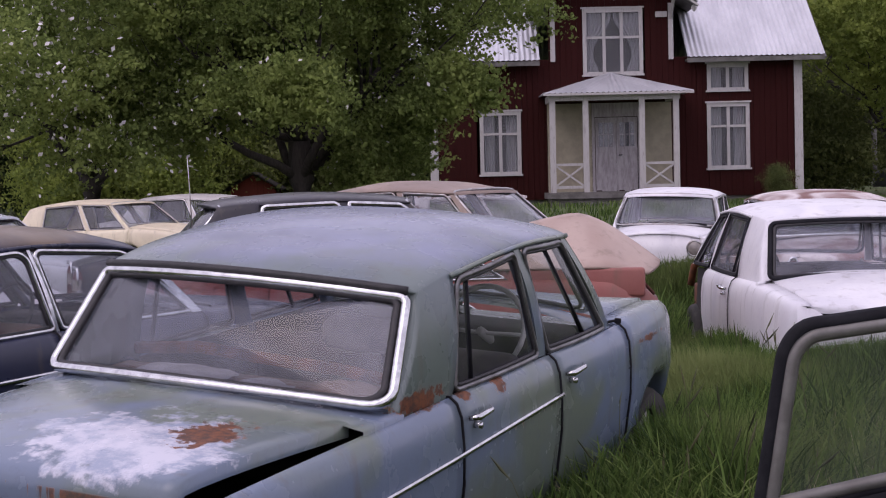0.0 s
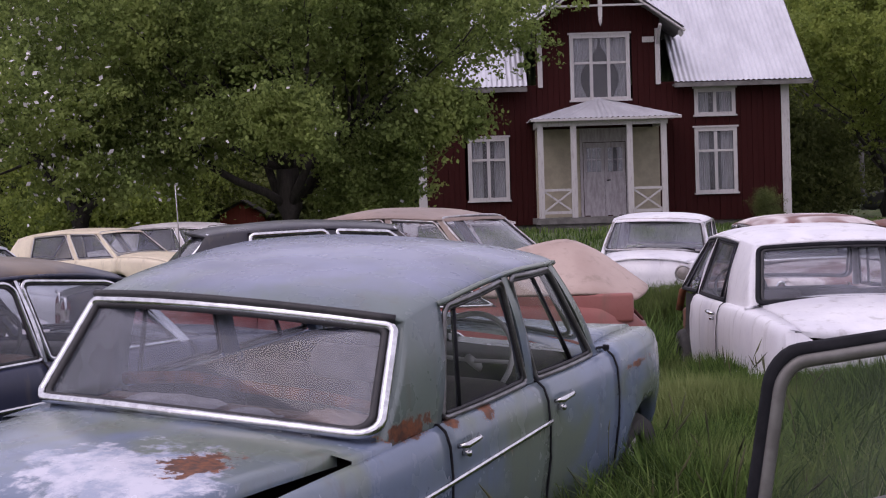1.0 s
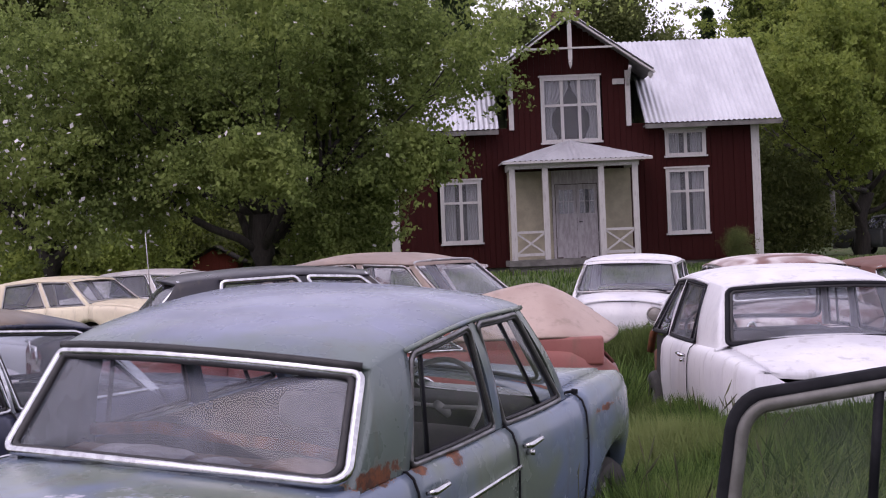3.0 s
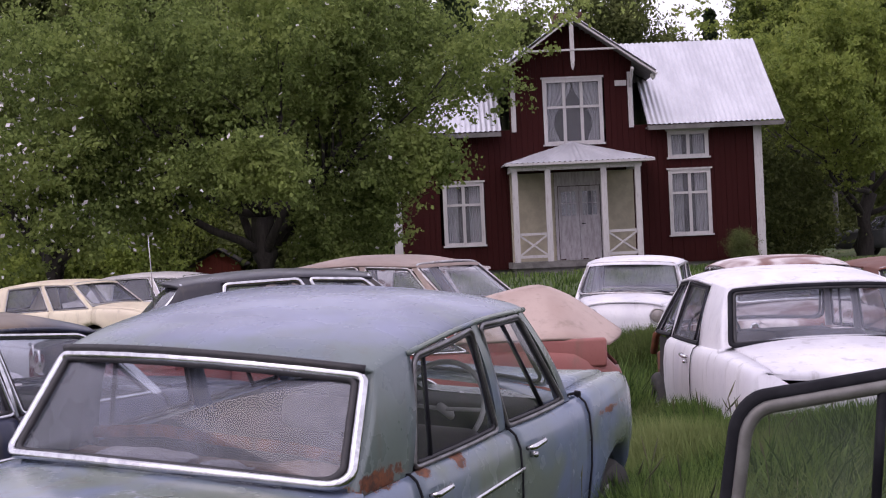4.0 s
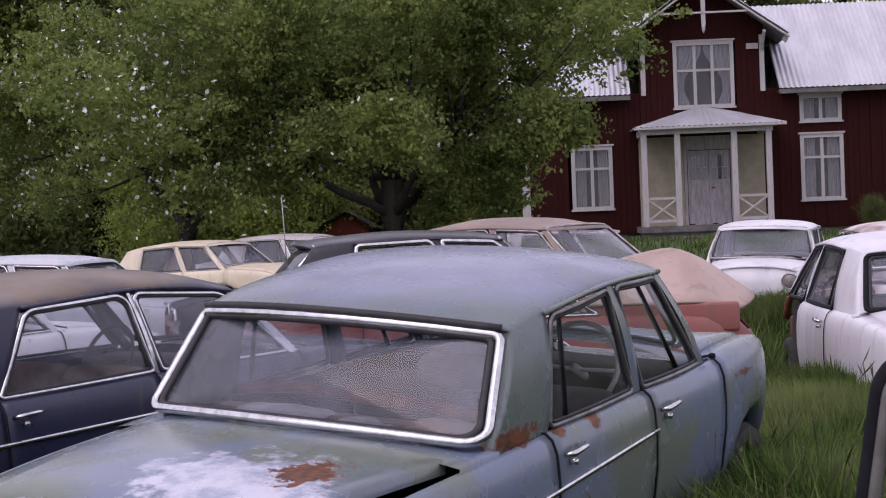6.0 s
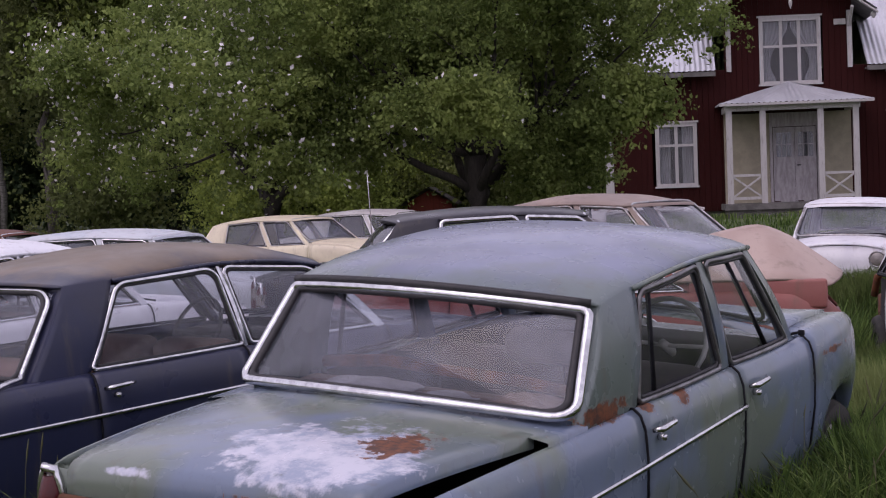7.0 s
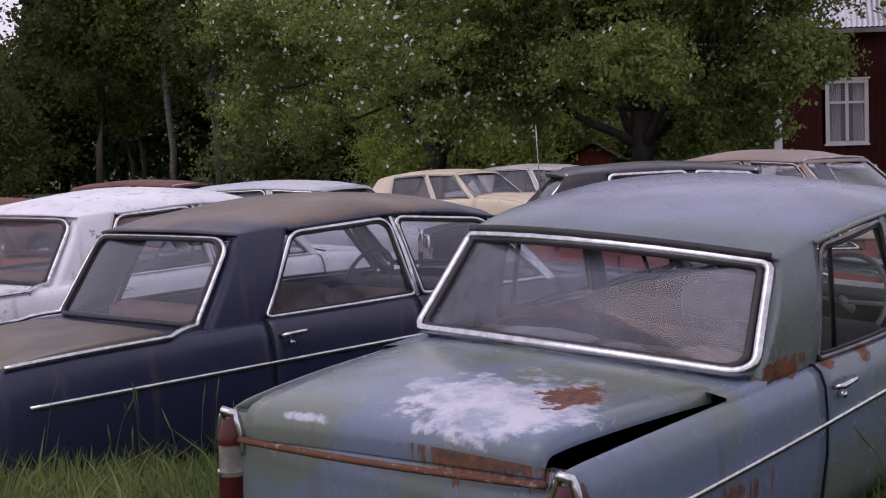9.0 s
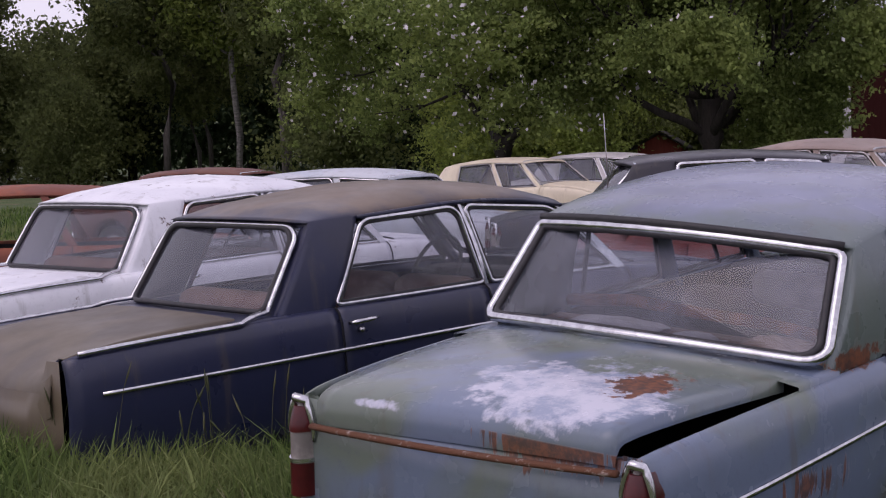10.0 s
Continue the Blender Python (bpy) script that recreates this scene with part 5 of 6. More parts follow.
        for z0, z1 in ((HZ + 0.12, HZ + 0.55), (HZ + 0.65, HZ + 1.15)):
            for xa, xb in ((a + 0.07, (a + b) / 2 - 0.03), ((a + b) / 2 + 0.03, b - 0.07)):
                box(bm, (xa, FY - 0.035, z0), (xb, FY - 0.02, z1))
        door = part("door", bm, M["door_wood"], house, "grey-white panelled double door leaf", smooth=False)
        bm = bmesh.new()
        box(bm, (a + 0.09, FY - 0.03, HZ + 1.3), (b - 0.09, FY - 0.022, HZ + 2.0))
        g = part("door_glass", bm, M["house_glass"], door, smooth=False)
        bm = bmesh.new()
        for k in (1, 2):
            xx = a + 0.09 + (b - a - 0.18) * k / 3
            box(bm, (xx - 0.012, FY - 0.045, HZ + 1.3), (xx + 0.012, FY - 0.032, HZ + 2.0))
        box(bm, (a + 0.09, FY - 0.046, HZ + 1.64), (b - 0.09, FY - 0.033, HZ + 1.67))
        part("lattice", bm, M["door_wood"], door, smooth=False)
        if sg > 0:
            bm = bmesh.new()
            tube(bm, [(a + 0.06, FY - 0.03, 2.2), (a + 0.06, FY - 0.09, 2.2), (a + 0.16, FY - 0.09, 2.2)], 0.014)
            part("door_handle", bm, M["black_trim"], door)
    bm = bmesh.new()
    box(bm, (4.28, FY - 0.06, HZ), (4.36, FY + 0.02, 3.44))
    box(bm, (5.62, FY - 0.06, HZ), (5.70, FY + 0.02, 3.44))
    box(bm, (4.28, FY - 0.062, 3.32), (5.70, FY + 0.02, 3.44))
    box(bm, (4.28, FY - 0.05, 3.44), (5.70, FY - 0.034, 3.72))
    part("door_frame", bm, M["door_wood"], house, smooth=False)
    house.location = (0.14, 0, 0.08)


make_house()


def make_shed():
    shift = 0.16
    shed = tagged(new("shed"), "small red wooden shed with dark roof", "shed")
    z = ground_z(-6.5, 60) - 0.05
    bm = bmesh.new()
    box(bm, (-7.25, 60.0, z), (-5.75, 62, 1.45))
    v = [bm.verts.new(q) for q in ((-7.25, 59.99, 1.44), (-5.75, 59.99, 1.44), (-6.5, 59.99, 1.86))]
    bm.faces.new(v)
    part("wall", bm, M["shed_boards"], shed, smooth=False)
    for sg in (-1, 1):
        bm = bmesh.new()
        grid(bm, [[(-6.5 + sg * (0.95 - 0.95 * k), y, 1.34 + 0.56 * k + dz) for k, dz in ((0, 0), (1, 0), (1, 0.06), (0, 0.06), (0, 0))] for y in (59.7, 62.2)])
        bmesh.ops.recalc_face_normals(bm, faces=bm.faces)
        part("roof", bm, M["shed_felt"], shed, "dark felt roof slope", smooth=False)
    shed.location = (shift, 0, 0.12)


M["shed_boards"] = plank_mat("shed_boards", (0.17, 0.035, 0.02), (0.12, 0.024, 0.016))
M["shed_felt"] = simple("shed_felt", (0.05, 0.045, 0.045), (0.09, 0.08, 0.075), 5, 0.9)
make_shed()


# ---- trees ----
def leaf_mesh(name, pts, size, mat, seed=0, jitter=0.5, up=0.35):
    """Many small pointed leaves, two triangles each, at points."""
    rng = np.random.default_rng(seed)
    n = len(pts)
    a = rng.normal(size=(n, 3))
    a[:, 2] -= up
    a /= np.linalg.norm(a, axis=1, keepdims=True)
    b = np.cross(a, rng.normal(size=(n, 3)))
    b /= np.linalg.norm(b, axis=1, keepdims=True)
    s = size * (1 + jitter * (rng.random((n, 1)) * 2 - 1))
    v = np.stack([pts, pts + a * s * 0.5 + b * s * 0.33, pts + a * s, pts + a * s * 0.5 - b * s * 0.33], 1).reshape(-1, 3)
    me = bpy.data.meshes.new(name)
    me.vertices.add(4 * n)
    me.vertices.foreach_set("co", v.astype(np.float32).ravel())
    me.loops.add(4 * n)
    me.loops.foreach_set("vertex_index", np.arange(4 * n, dtype=np.int32))
    me.polygons.add(n)
    me.polygons.foreach_set("loop_start", np.arange(0, 4 * n, 4, dtype=np.int32))
    me.update(calc_edges=True)
    me.materials.append(mat)
    return new(name, me)


def grow(rng, start, direction, length, radius, depth, spread, out, tips, lift=0.15, keep=0.72):
    """Branches as (points, radii); tips gets the points where leaves grow."""
    pts, rad = [Vector(start)], [radius]
    d = Vector(direction).normalized()
    n = 5
    for i in range(n):
        d = (d + Vector((rng.gauss(0, 0.16), rng.gauss(0, 0.16), rng.gauss(0, 0.12) + lift * 0.3))).normalized()
        pts.append(pts[-1] + d * length / n)
        rad.append(radius * (1 - 0.55 * (i + 1) / n))
    out.append((pts, rad))
    if depth <= 1:
        tips.extend(pts[1:])
    elif depth == 2:
        tips.extend(pts[2:])
    elif depth == 3:
        tips.extend(pts[3:])
    if depth == 0:
        return
    kids = rng.randint(3, 4)
    for k in range(kids):
        j = rng.randint(2, n)
        side = Vector((rng.gauss(0, 1), rng.gauss(0, 1), rng.gauss(0, 0.5) + lift))
        nd = (d + side.normalized() * spread).normalized()
        grow(rng, pts[j], nd, length * keep * rng.uniform(0.8, 1.15), rad[j] * 0.62, depth - 1, spread, out, tips, lift, keep)


def wood(name, branches, mat, parent, least=0.012):
    bm = bmesh.new()
    for pts, rad in branches:
        if rad[0] > least:
            tube(bm, pts, [max(0.006, r) for r in rad], False, 8 if rad[0] > 0.08 else 5)
    return part(name, bm, mat, parent)


M["bark"] = simple("bark", (0.022, 0.018, 0.016), (0.045, 0.038, 0.032), 7, 0.9, 0, 0.8, stretch=(3, 3, 0.5))
M["forest_bark"] = simple("forest_bark", (0.10, 0.09, 0.08), (0.055, 0.048, 0.042), 6, 0.9, 0, 0.6, stretch=(3, 3, 0.5))
M["birch_bark"] = simple("birch_bark", (0.22, 0.21, 0.195), (0.07, 0.065, 0.06), 4, 0.8, 0, 0.3, stretch=(1, 1, 3))
M["apple_leaf"] = leaf_mat("apple_leaf", (0.11, 0.15, 0.042), (0.215, 0.28, 0.08), (0.27, 0.33, 0.095), 0.45)
M["forest_leaf"] = leaf_mat("forest_leaf", (0.090, 0.112, 0.040), (0.130, 0.158, 0.053), (0.165, 0.19, 0.063), 0.5)
M["bright_leaf"] = leaf_mat("bright_leaf", (0.11, 0.15, 0.036), (0.17, 0.22, 0.05), (0.21, 0.255, 0.06), 0.45)
M["ash_leaf"] = leaf_mat("ash_leaf", (0.16, 0.21, 0.05), (0.25, 0.31, 0.07), (0.29, 0.34, 0.08), 0.5)
M["spruce_needle"] = leaf_mat("spruce_needle", (0.022, 0.042, 0.018), (0.042, 0.066, 0.027), (0.05, 0.078, 0.03), 0.2)
M["blossom"] = simple("blossom", (0.75, 0.72, 0.74), (0.6, 0.55, 0.57), 9, 0.7)


def scatter(rng, tips, count, spread, each=1, tight=0.07):
    """Points round the twigs, gathered in sprays of leaves."""
    t = np.array([list(q) for q in tips])
    n = count // each
    centre = t[rng.integers(0, len(t), n)] + rng.normal(size=(n, 3)) * spread
    if each == 1:
        return centre
    wide = tight * (0.6 + 0.9 * rng.random((n, 1, 1)))
    off = rng.normal(size=(n, each, 3)) * wide * np.array([1.0, 1.0, 0.55])
    return (centre[:, None, :] + off).reshape(-1, 3)


def orchard_tree(name, label, base, limbs, height, leaves, seed, blossom=0, size=0.10, lean=(0, 0), first=2.45, spread=0.85, leaf="apple_leaf", extra=()):
    """A broad old fruit tree with a low fork."""
    rng, nr = random.Random(seed), np.random.default_rng(seed)
    tree = tagged(new(name), label, "tree")
    out, tips = [], []
    trunk = [Vector((0, 0, -0.3)), Vector((0.05, 0, 0.6)), Vector((0.02, 0.05, 1.4)), Vector((lean[0], lean[1], 2.2))]
    out.append((trunk, [0.36, 0.29, 0.26, 0.24]))
    for k in range(limbs):
        a = 2 * math.pi * (k + rng.uniform(-0.25, 0.25)) / limbs
        up = rng.uniform(0.12, 1.2)
        start = trunk[2 + (k % 2)]
        grow(rng, start, (math.cos(a), math.sin(a), up), first * height / 8 * rng.uniform(0.85, 1.2), 0.10, 3, spread, out, tips, 0.16, 0.74)
    for d, length in extra:
        grow(rng, trunk[3], d, length, 0.09, 3, 0.7, out, tips, 0.02, 0.7)
    wood("trunk", out, M["bark"], tree, 0.01)
    pts = scatter(nr, tips, leaves, 0.20, 26, 0.10)
    pts = pts[pts[:, 2] > 0.9]
    crown = leaf_mesh("crown", pts, size, M[leaf], seed)
    crown.parent = tree
    if blossom:
        b = leaf_mesh("blossom", scatter(nr, tips, blossom, 0.3), 0.09, M["blossom"], seed + 1)
        b.parent = tree
        b["label"] = "scattered white blossom"
    tree.location = (*base, ground_z(*base))
    return tree


orchard_tree("apple_tree", "spreading old apple tree in fresh green leaf", (-2.85, 36), 11, 8.8, 240000, 11, 500, 0.085, extra=(((1, -0.4, 0.55), 1.75), ((1, -0.1, 0.3), 1.35), ((-1, -0.2, 0.35), 2.2), ((0.3, -1, 0.6), 2.0), ((1, -0.25, 0.30), 1.6)))
orchard_tree("blossoming_tree", "fruit tree with white blossom and fresh leaves", (-7.3, 37), 9, 8.0, 130000, 23, 4500, 0.085)
orchard_tree("ash_tree", "tall leafy tree with forked trunk beside the house", (16.05, 62), 8, 13.0, 80000, 41, 0, 0.14, (0.3, 0), 2.5, 0.7, "ash_leaf")


def forest_tree(name, label, seed, height, radius, leaves, size, mat, bark, bottom=0.2):
    rng, nr = random.Random(seed), np.random.default_rng(seed)
    tree = tagged(new(name), label, "tree", "forest edge trees")
    out, tips = [], []
    pts = [Vector((rng.gauss(0, 0.12) * i, rng.gauss(0, 0.12) * i, height * 0.92 * i / 8 - (0.4 if i == 0 else 0))) for i in range(9)]
    out.append((pts, [height * 0.0095 * (1 - 0.1 * i) for i in range(9)]))
    count = 26
    for k in range(count):
        t = bottom + (1 - bottom) * k / count
        j = min(7, int(t * 8))
        start = pts[j].lerp(pts[j + 1], t * 8 - j)
        a = k * 2.4 + rng.uniform(-0.4, 0.4)
        wide = radius * (math.sin(math.pi * min(1, 0.22 + 0.75 * (t - bottom) / (1 - bottom))) ** 0.7) * rng.uniform(0.7, 1.15)
        grow(rng, start, (math.cos(a), math.sin(a), rng.uniform(0.15, 0.8)), wide * 0.62, height * 0.004 * (1.3 - t), 1, 0.8, out, tips, 0.1, 0.6)
    wood("trunk", out, bark, tree, 0.02)
    pts2 = scatter(nr, tips, leaves, 0.42, 16, 0.30)
    crown = leaf_mesh("crown", pts2, size, mat, seed)
    crown.parent = tree
    return tree


def spruce(name, label, seed, height, radius, leaves):
    nr = np.random.default_rng(seed)
    tree = tagged(new(name), label, "tree", "forest edge trees")
    bm = bmesh.new()
    tube(bm, [(0, 0, -0.4), (0, 0, height * 0.5), (0, 0, height)], [height * 0.014, height * 0.008, 0.02])
    part("trunk", bm, M["bark"], tree)
    t = nr.random(leaves) ** 0.75
    tier = np.floor(t * 26) / 26 + nr.random(leaves) * 0.012
    ang = np.floor(nr.random(leaves) * 11) / 11 * 2 * np.pi + tier * 40 + nr.normal(size=leaves) * 0.13
    r = nr.random(leaves) ** 0.7 * radius * (1 - tier) * (0.8 + 0.3 * np.sin(ang * 3 + tier * 30))
    pts = np.stack([r * np.cos(ang), r * np.sin(ang), height * (0.08 + 0.92 * tier) - r * 0.35], 1)
    crown = leaf_mesh("crown", pts, 0.42, M["spruce_needle"], seed, up=0.6)
    crown.parent = tree
    return tree


KINDS = [forest_tree("birch", "tall birch with fresh green leaves", 31, 17, 3.6, 30000, 0.20, M["bright_leaf"], M["birch_bark"], 0.34),
         forest_tree("aspen", "tall dense leafy tree at the wood's edge", 32, 18, 4.3, 40000, 0.20, M["forest_leaf"], M["forest_bark"], 0.30),
         forest_tree("alder", "dark leafy tree at the wood's edge", 33, 15, 4.0, 36000, 0.20, M["forest_leaf"], M["forest_bark"], 0.24),
         spruce("spruce", "dark spruce in the wood", 34, 19, 3.6, 16000),
         forest_tree("shrub", "low leafy shrub under the trees", 35, 5.0, 2.8, 12000, 0.17, M["forest_leaf"], M["bark"], 0.03),
         forest_tree("bush", "bright green bush beyond the apple tree", 36, 5.0, 2.8, 14000, 0.15, M["ash_leaf"], M["bark"], 0.03)]


def plant(kind, x, y, s, turn):
    m = pose(x, y, ground_z(x, y), 0, 0, turn) @ Matrix.Diagonal((s, s, s * 1.0, 1))
    return copy_thing(KINDS[kind], m)


tr = random.Random(77)
SPOTS = []
# left wood, in depth
for row, (y, gap) in enumerate(((66, 4.2), (74, 4.4), (83, 4.8), (94, 5.2), (105, 5.0), (116, 5.0))):
    x = -52 - row * 6
    while x < -6 + row * 2:
        SPOTS.append((tr.choice((0, 1, 1, 2) if row < 2 else (1, 2, 3, 3, 3)), x + tr.uniform(-1.3, 1.3), y + tr.uniform(-2.5, 2.5), tr.uniform(0.85, 1.2)))
        x += gap
# behind the house: lower, further off, with gaps to the sky
for x in range(-8, 60, 3):
    if not 13.5 < x < 22:
        SPOTS.append((tr.choice((0, 1, 2, 3)), x + tr.uniform(-1.0, 1.0), 108 + tr.uniform(-4, 6), tr.uniform(0.92, 1.12)))
SPOTS.append((3, 19.4, 110, 0.80))
SPOTS.append((0, 16.2, 110, 0.82))
for x in range(12, 44, 3):
    SPOTS.append((4, x, 100, 1.3))
# right of the house
for x, y, k, s in ((19.5, 70, 0, 0.8), (23, 76, 0, 0.95), (18.5, 84, 0, 0.85), (26, 82, 1, 1.0), (22, 90, 0, 1.0), (29, 72, 0, 1.0)):
    SPOTS.append((k, x, y, s))
# shrubs along the edges
for k in range(7, 11):
    SPOTS.append((4, -50 + k * 4.6 + tr.uniform(-0.8, 0.8), 61 + tr.uniform(-3, 3), tr.uniform(0.6, 1.25)))
for k in (0, 1, 5, 6, 7, 8):
    SPOTS.append((4, 12.5 + k * 1.6 + tr.uniform(-0.6, 0.6), 63 + tr.uniform(-3, 3), tr.uniform(0.6, 1.1)))
for k in range(6):
    SPOTS.append((4, -10 + k * 1.7, 63 + tr.uniform(-1, 2), tr.uniform(0.7, 1.1)))
SPOTS += [(5, -8.4, 57.5, 0.75), (5, -10.2, 59.0, 0.85), (5, -6.9, 63.5, 0.8), (5, -12.5, 58.0, 0.7)]
SPOTS.append((4, 9.7, 50.9, 0.20))
SPOTS = [q for q in SPOTS if abs(q[1] / q[2] + 0.478) > (0.064 if q[2] < 80 else 0.050 if q[2] < 100 else 0.040) or q[0] >= 4]
SPOTS += [(4, -0.478 * y + dx, y, s) for y, dx, s in ((73, 1.0, 0.9), (90, -2.0, 1.5), (92, 3.0, 1.5), (104, 0.0, 1.8))]
for i, (k, x, y, s) in enumerate(SPOTS):
    plant(k, x, y, s, tr.uniform(0, 360))
for j, o in enumerate(KINDS):
    o.matrix_basis = pose(-30 + 9 * j, 104, ground_z(-30 + 9 * j, 104), 0, 0, 40 * j)


# ---- grass ----
def footprints():
    out = []
    for o in scene.objects:
        if o.parent is None and o.get("category") == "car":
            out.append((o.matrix_world.inverted(), 4.35))
    return out


def grass(name, label, spots, heights, mat, width=0.006, seed=1, lean=None, arch=0.0):
    """Bent tapering blades: three quads and a tip each."""
    rng = np.random.default_rng(seed)
    n = len(spots)
    h = heights[:, None]
    ang = rng.random(n) * 2 * np.pi if lean is None else lean + rng.normal(size=n) * 0.7
    bend = np.stack([np.cos(ang), np.sin(ang), np.zeros(n)], 1) * (h * (0.15 + arch + 0.55 * rng.random((n, 1)) ** 2))
    sa = rng.random(n) * np.pi
    w = np.stack([np.cos(sa), np.sin(sa), np.zeros(n)], 1) * (width * (0.6 + 0.9 * rng.random((n, 1))))
    rows = []
    for t, k in ((0.0, 1.0), (0.4, 0.9), (0.75, 0.6)):
        c = spots + np.array([0, 0, 1.0]) * h * (t - 0.25 * t * t * (np.linalg.norm(bend, axis=1, keepdims=True) / h)) + bend * t * t
        rows += [c - w * k, c + w * k]
    tip = spots + np.array([0, 0, 1.0]) * h * (1 - 0.35 * (np.linalg.norm(bend, axis=1, keepdims=True) / h)) + bend
    v = np.stack(rows + [tip], 1).reshape(-1, 3)
    base = np.arange(n, dtype=np.int32)[:, None] * 7
    quads = np.concatenate([base + np.array([0, 1, 3, 2], np.int32), base + np.array([2, 3, 5, 4], np.int32), base + np.array([4, 5, 6], np.int32)], 1).ravel()
    me = bpy.data.meshes.new(name)
    me.vertices.add(7 * n)
    me.vertices.foreach_set("co", v.astype(np.float32).ravel())
    me.loops.add(11 * n)
    me.loops.foreach_set("vertex_index", quads)
    me.polygons.add(3 * n)
    starts = (np.arange(n, dtype=np.int32)[:, None] * 11 + np.array([0, 4, 8], np.int32)).ravel()
    me.polygons.foreach_set("loop_start", starts)
    me.update(calc_edges=True)
    me.shade_smooth()
    me.materials.append(mat)
    return tagged(new(name, me), label, "grass", kind="stuff")


M["grass"] = leaf_mat("grass", (0.035, 0.070, 0.016), (0.13, 0.205, 0.050), (0.205, 0.245, 0.09), 0.36)
M["pale_grass"] = leaf_mat("pale_grass", (0.085, 0.13, 0.035), (0.20, 0.27, 0.08), (0.28, 0.32, 0.12), 0.4)
M["straw"] = leaf_mat("straw", (0.26, 0.22, 0.13), (0.42, 0.37, 0.24), (0.2, 0.19, 0.09), 0.2)


def sow(count, xr, yr, seed, falloff):
    """Points on the meadow, thinning with distance, none under a car."""
    rng = np.random.default_rng(seed)
    y = yr[0] + (yr[1] - yr[0]) * rng.random(count) ** falloff
    half = 2.2 + y * 0.36
    x = np.clip(-y * 0.12 + (rng.random(count) * 2 - 1) * half, xr[0], xr[1])
    keep = np.ones(count, bool)
    for inv, length in footprints():
        m = np.array(inv)
        lx = m[0, 0] * x + m[0, 1] * y + m[0, 3]
        ly = m[1, 0] * x + m[1, 1] * y + m[1, 3]
        keep &= ~((np.abs(lx) < 0.72) & (ly > 0.02) & (ly < length))
    x, y = x[keep], y[keep]
    z = np.array([ground_z(a, b) for a, b in zip(x, y)]) - 0.02
    return np.stack([x, y, z], 1)


def tall(p, lo, hi, seed):
    rng = np.random.default_rng(seed)
    patch = np.array([noise.noise(Vector((a * 0.9, b * 0.9, 3.0))) for a, b, _ in p])
    return np.clip(lo + (hi - lo) * (0.45 + 0.7 * patch + 0.35 * (rng.random(len(p)) - 0.5)), lo * 0.6, hi * 1.3)


def clumps(centres, each, radius, lo, hi, seed):
    """Blades that fan out of clump centres; returns points, heights and the way they lean."""
    rng = np.random.default_rng(seed)
    n = len(centres)
    idx = np.repeat(np.arange(n), each)
    off = rng.normal(size=(n * each, 2)) * (radius * (0.5 + rng.random((n, 1)))[idx])
    pts = centres[idx].copy()
    pts[:, :2] += off
    patch = np.array([noise.noise(Vector((c[0] * 0.8, c[1] * 0.8, 3.0))) for c in centres])
    tallness = np.clip(0.35 + 0.9 * patch + 0.5 * rng.random(n), 0.0, 1.15)
    h = (lo + (hi - lo) * tallness)[idx] * (0.55 + 0.55 * rng.random(n * each))
    return pts, h, np.arctan2(off[:, 1], off[:, 0])


seeds = sow(6400, (-9, 8), (5.2, 17), 5, 1.3)
bare = np.exp(-((seeds[:, 0] - 1.35) / 0.35) ** 2 - ((seeds[:, 1] - 10.9) / 1.3) ** 2)
seeds = seeds[np.random.default_rng(4).random(len(seeds)) > 0.95 * bare]
near, near_h, near_lean = clumps(seeds, 20, 0.05, 0.07, 0.60, 6)
grass("meadow_grass", "tall fresh green meadow grass between the cars", near, near_h, M["grass"], 0.0065, 7, near_lean)


def seed_stalks(areas, seed):
    """Slender stalks with a feathery seed head."""
    rng = np.random.default_rng(seed)
    bm = bmesh.new()
    for cx, cy, rx, ry, n in areas:
        for x, y in zip(cx + rng.normal(size=n) * rx, cy + rng.normal(size=n) * ry):
            h = 0.5 + 0.3 * rng.random()
            z = ground_z(x, y)
            dx, dy = rng.normal(size=2) * 0.07
            tube(bm, [(x, y, z), (x + dx * 0.3, y + dy * 0.3, z + h * 0.5), (x + dx, y + dy, z + h * 0.85), (x + dx * 1.3, y + dy * 1.3, z + h * 0.92), (x + dx * 1.6, y + dy * 1.6, z + h)],
                 [0.0022, 0.002, 0.0018, 0.006, 0.001], False, 4)
    return tagged(part("seed_stalks", bm, M["stalk"]), "thin grass stalks with dark seed heads", "grass", kind="stuff")


M["stalk"] = leaf_mat("stalk", (0.05, 0.06, 0.03), (0.12, 0.12, 0.06), (0.09, 0.10, 0.05), 0.2)
seed_stalks(((3.0, 10.3, 0.7, 0.2, 60), (1.9, 11.2, 0.1, 0.7, 14), (-3.0, 7.1, 0.5, 0.25, 16), (-2.4, 7.6, 0.4, 0.3, 8), (3.3, 20.6, 0.8, 0.2, 60), (0.9, 7.4, 0.3, 0.5, 25)), 51)


def tuft(count, cx, cy, rx, ry, seed):
    rng = np.random.default_rng(seed)
    x, y = cx + rng.normal(size=count) * rx, cy + rng.normal(size=count) * ry
    keep = np.ones(count, bool)
    for inv, length in footprints():
        m = np.array(inv)
        lx, ly = m[0, 0] * x + m[0, 1] * y + m[0, 3], m[1, 0] * x + m[1, 1] * y + m[1, 3]
        keep &= ~((np.abs(lx) < 0.8) & (ly > -0.05) & (ly < length))
    x, y = x[keep], y[keep]
    return np.stack([x, y, np.array([ground_z(a, b) for a, b in zip(x, y)]) - 0.02], 1)


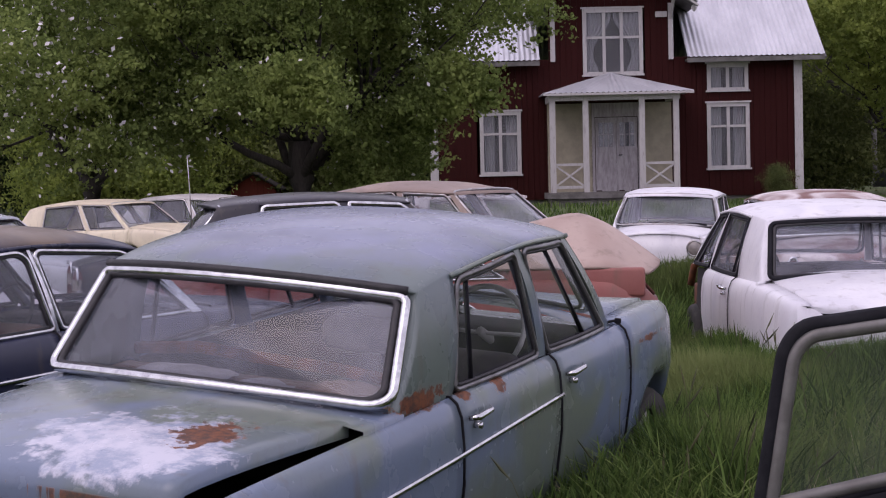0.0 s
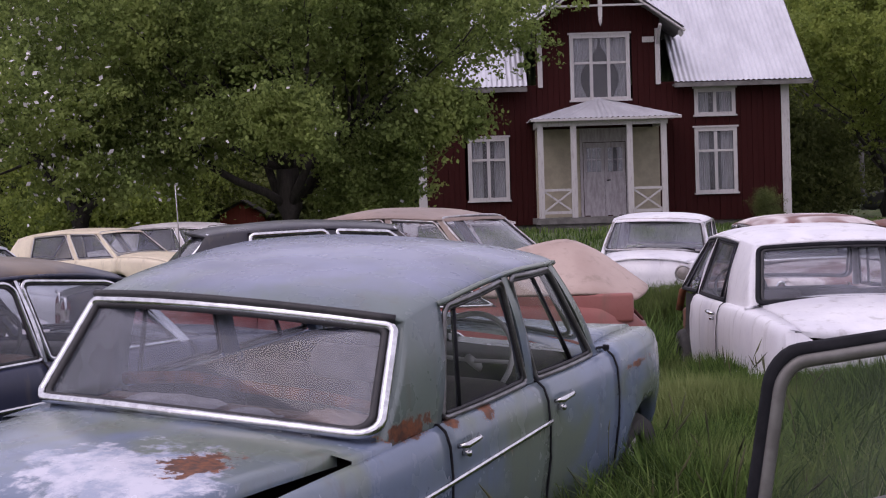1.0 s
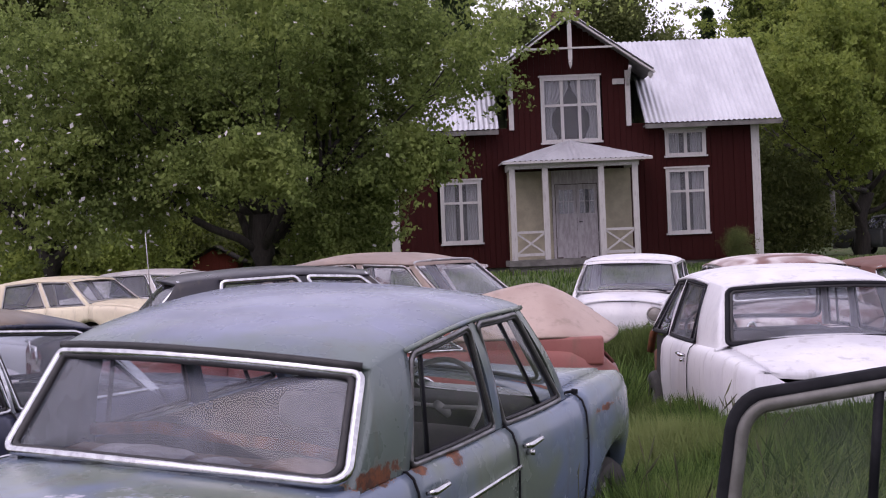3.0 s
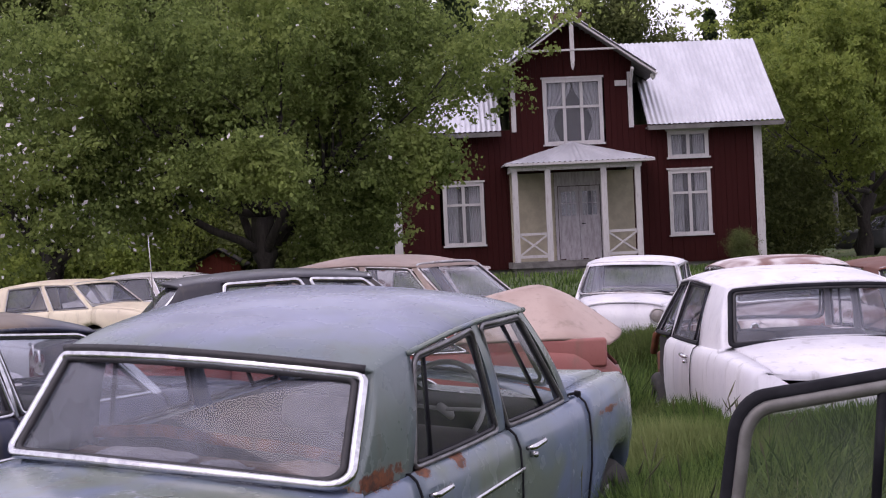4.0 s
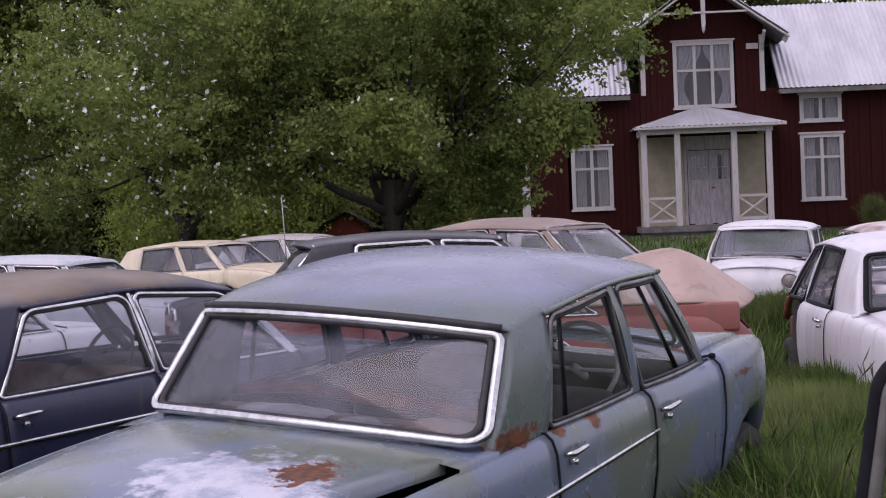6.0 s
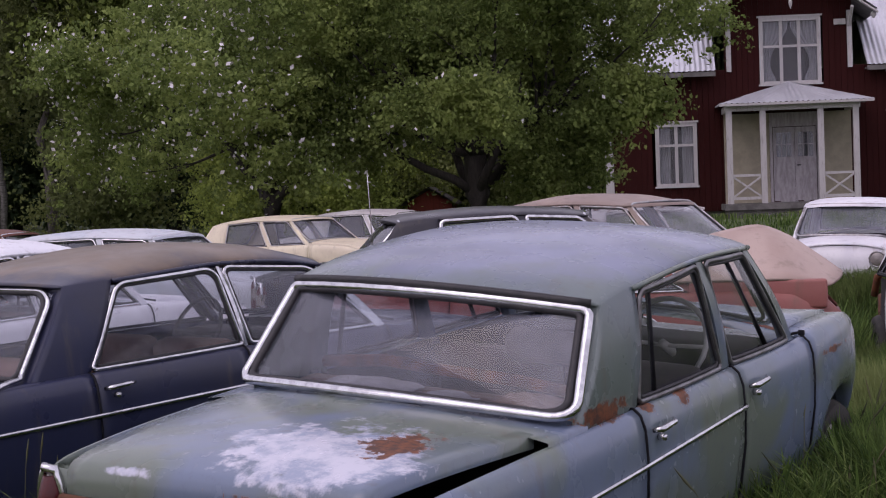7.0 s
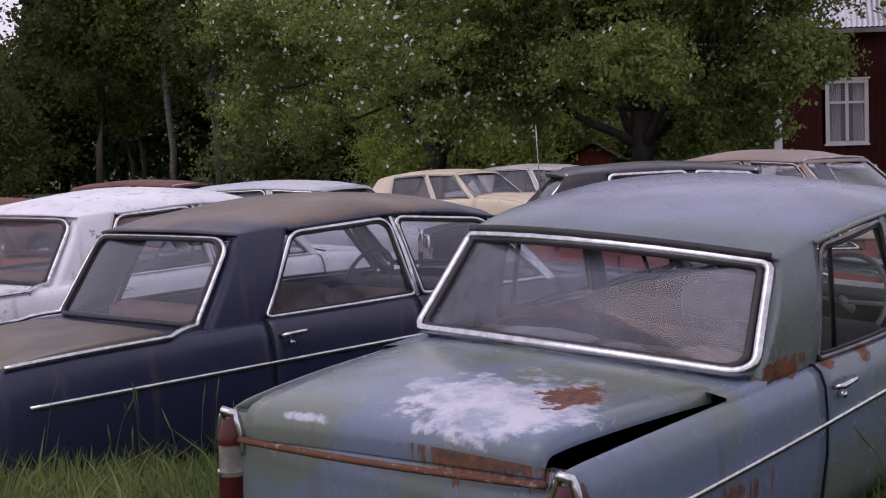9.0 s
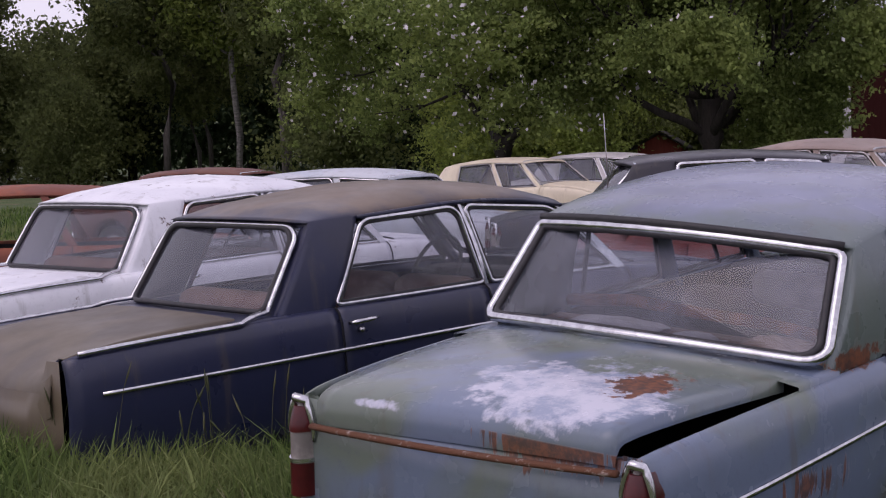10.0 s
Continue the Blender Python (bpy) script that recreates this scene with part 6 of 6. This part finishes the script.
tufts = np.concatenate([tuft(9000, 2.0, 9.9, 0.5, 0.5, 31), tuft(9000, 3.2, 10.0, 0.7, 0.35, 32), tuft(9000, 1.9, 12.2, 0.16, 1.1, 33), tuft(8000, 2.6, 10.45, 0.6, 0.15, 39), tuft(7000, -3.1, 7.2, 0.7, 0.4, 34), tuft(2500, 0.6, 6.7, 0.3, 0.6, 35), tuft(5000, 1.2, 8.6, 0.35, 0.6, 36)])
rank = np.concatenate([tuft(6000, 2.7, 20.75, 0.6, 0.2, 76), tuft(2200, 1.30, 8.6, 0.10, 0.35, 74), tuft(4500, 1.16, 8.15, 0.10, 0.40, 75), tuft(9000, 2.35, 10.35, 0.30, 0.22, 71), tuft(7000, 1.98, 11.3, 0.1, 0.8, 72), tuft(6000, 3.4, 10.3, 0.4, 0.2, 73), tuft(9000, 1.82, 11.8, 0.12, 1.1, 61), tuft(8000, 2.7, 10.3, 0.55, 0.18, 62), tuft(6000, 1.7, 10.2, 0.25, 0.4, 63), tuft(4000, 4.1, 20.5, 0.7, 0.3, 66), tuft(7000, 3.6, 20.75, 0.75, 0.12, 67)])
grass("rank_grass", "high rank grass hiding the white car's sills", rank, tall(rank, 0.48, 0.85, 64), M["grass"], 0.008, 65)
grass("tall_grass", "tall tufts of grass against the car bodies", tufts, tall(tufts, 0.3, 0.68, 37), M["grass"], 0.008, 38)
lush = np.concatenate([tuft(3600, 1.95, 9.7, 0.32, 0.7, 111), tuft(2600, 2.6, 9.9, 0.5, 0.3, 112), tuft(1500, 1.18, 8.05, 0.08, 0.22, 113), tuft(1600, 1.75, 11.2, 0.14, 0.8, 114), tuft(1100, -3.1, 6.9, 0.6, 0.3, 115), tuft(900, 0.95, 7.3, 0.2, 0.5, 116)])
grass("lush_grass", "long pale green grass leaning over the path", lush, tall(lush, 0.38, 0.78, 117), M["pale_grass"], 0.006, 118, None, 0.28)
arcs = np.concatenate([tuft(900, -3.2, 6.9, 0.7, 0.35, 91), tuft(500, -2.4, 7.3, 0.4, 0.3, 92), tuft(1600, 1.7, 9.4, 0.4, 1.1, 93), tuft(500, 0.9, 7.4, 0.25, 0.5, 94), tuft(900, 1.12, 8.0, 0.08, 0.16, 101)])
grass("arching_grass", "long arching blades of fresh grass", arcs, tall(arcs, 0.40, 0.72, 95), M["grass"], 0.006, 96, None, 0.55)
mown = np.concatenate([tuft(3500, 1.55, 10.1, 0.14, 0.9, 97), tuft(1500, 1.25, 8.6, 0.10, 0.5, 98)])
grass("trodden_grass", "trodden pale dead grass along the path", mown, tall(mown, 0.10, 0.26, 99), M["straw"], 0.006, 100, None, 0.5)
dry = sow(11000, (-9, 8), (5.2, 17), 8, 1.2)
grass("dry_grass", "dry pale straw stalks in the meadow", dry, tall(dry, 0.25, 0.6, 9), M["straw"], 0.0045, 10)
mat_spots, mat_h, mat_lean = clumps(sow(420, (-6, 6), (5.4, 15), 81, 1.2), 34, 0.09, 0.12, 0.30, 82)
grass("dead_grass", "flattened pale dead grass between the tufts", mat_spots, mat_h, M["straw"], 0.005, 83, mat_lean)
far = sow(60000, (-30, 22), (16, 52), 11, 1.5)
grass("far_grass", "meadow grass towards the house", far, tall(far, 0.12, 0.28, 12), M["grass"], 0.014, 13)
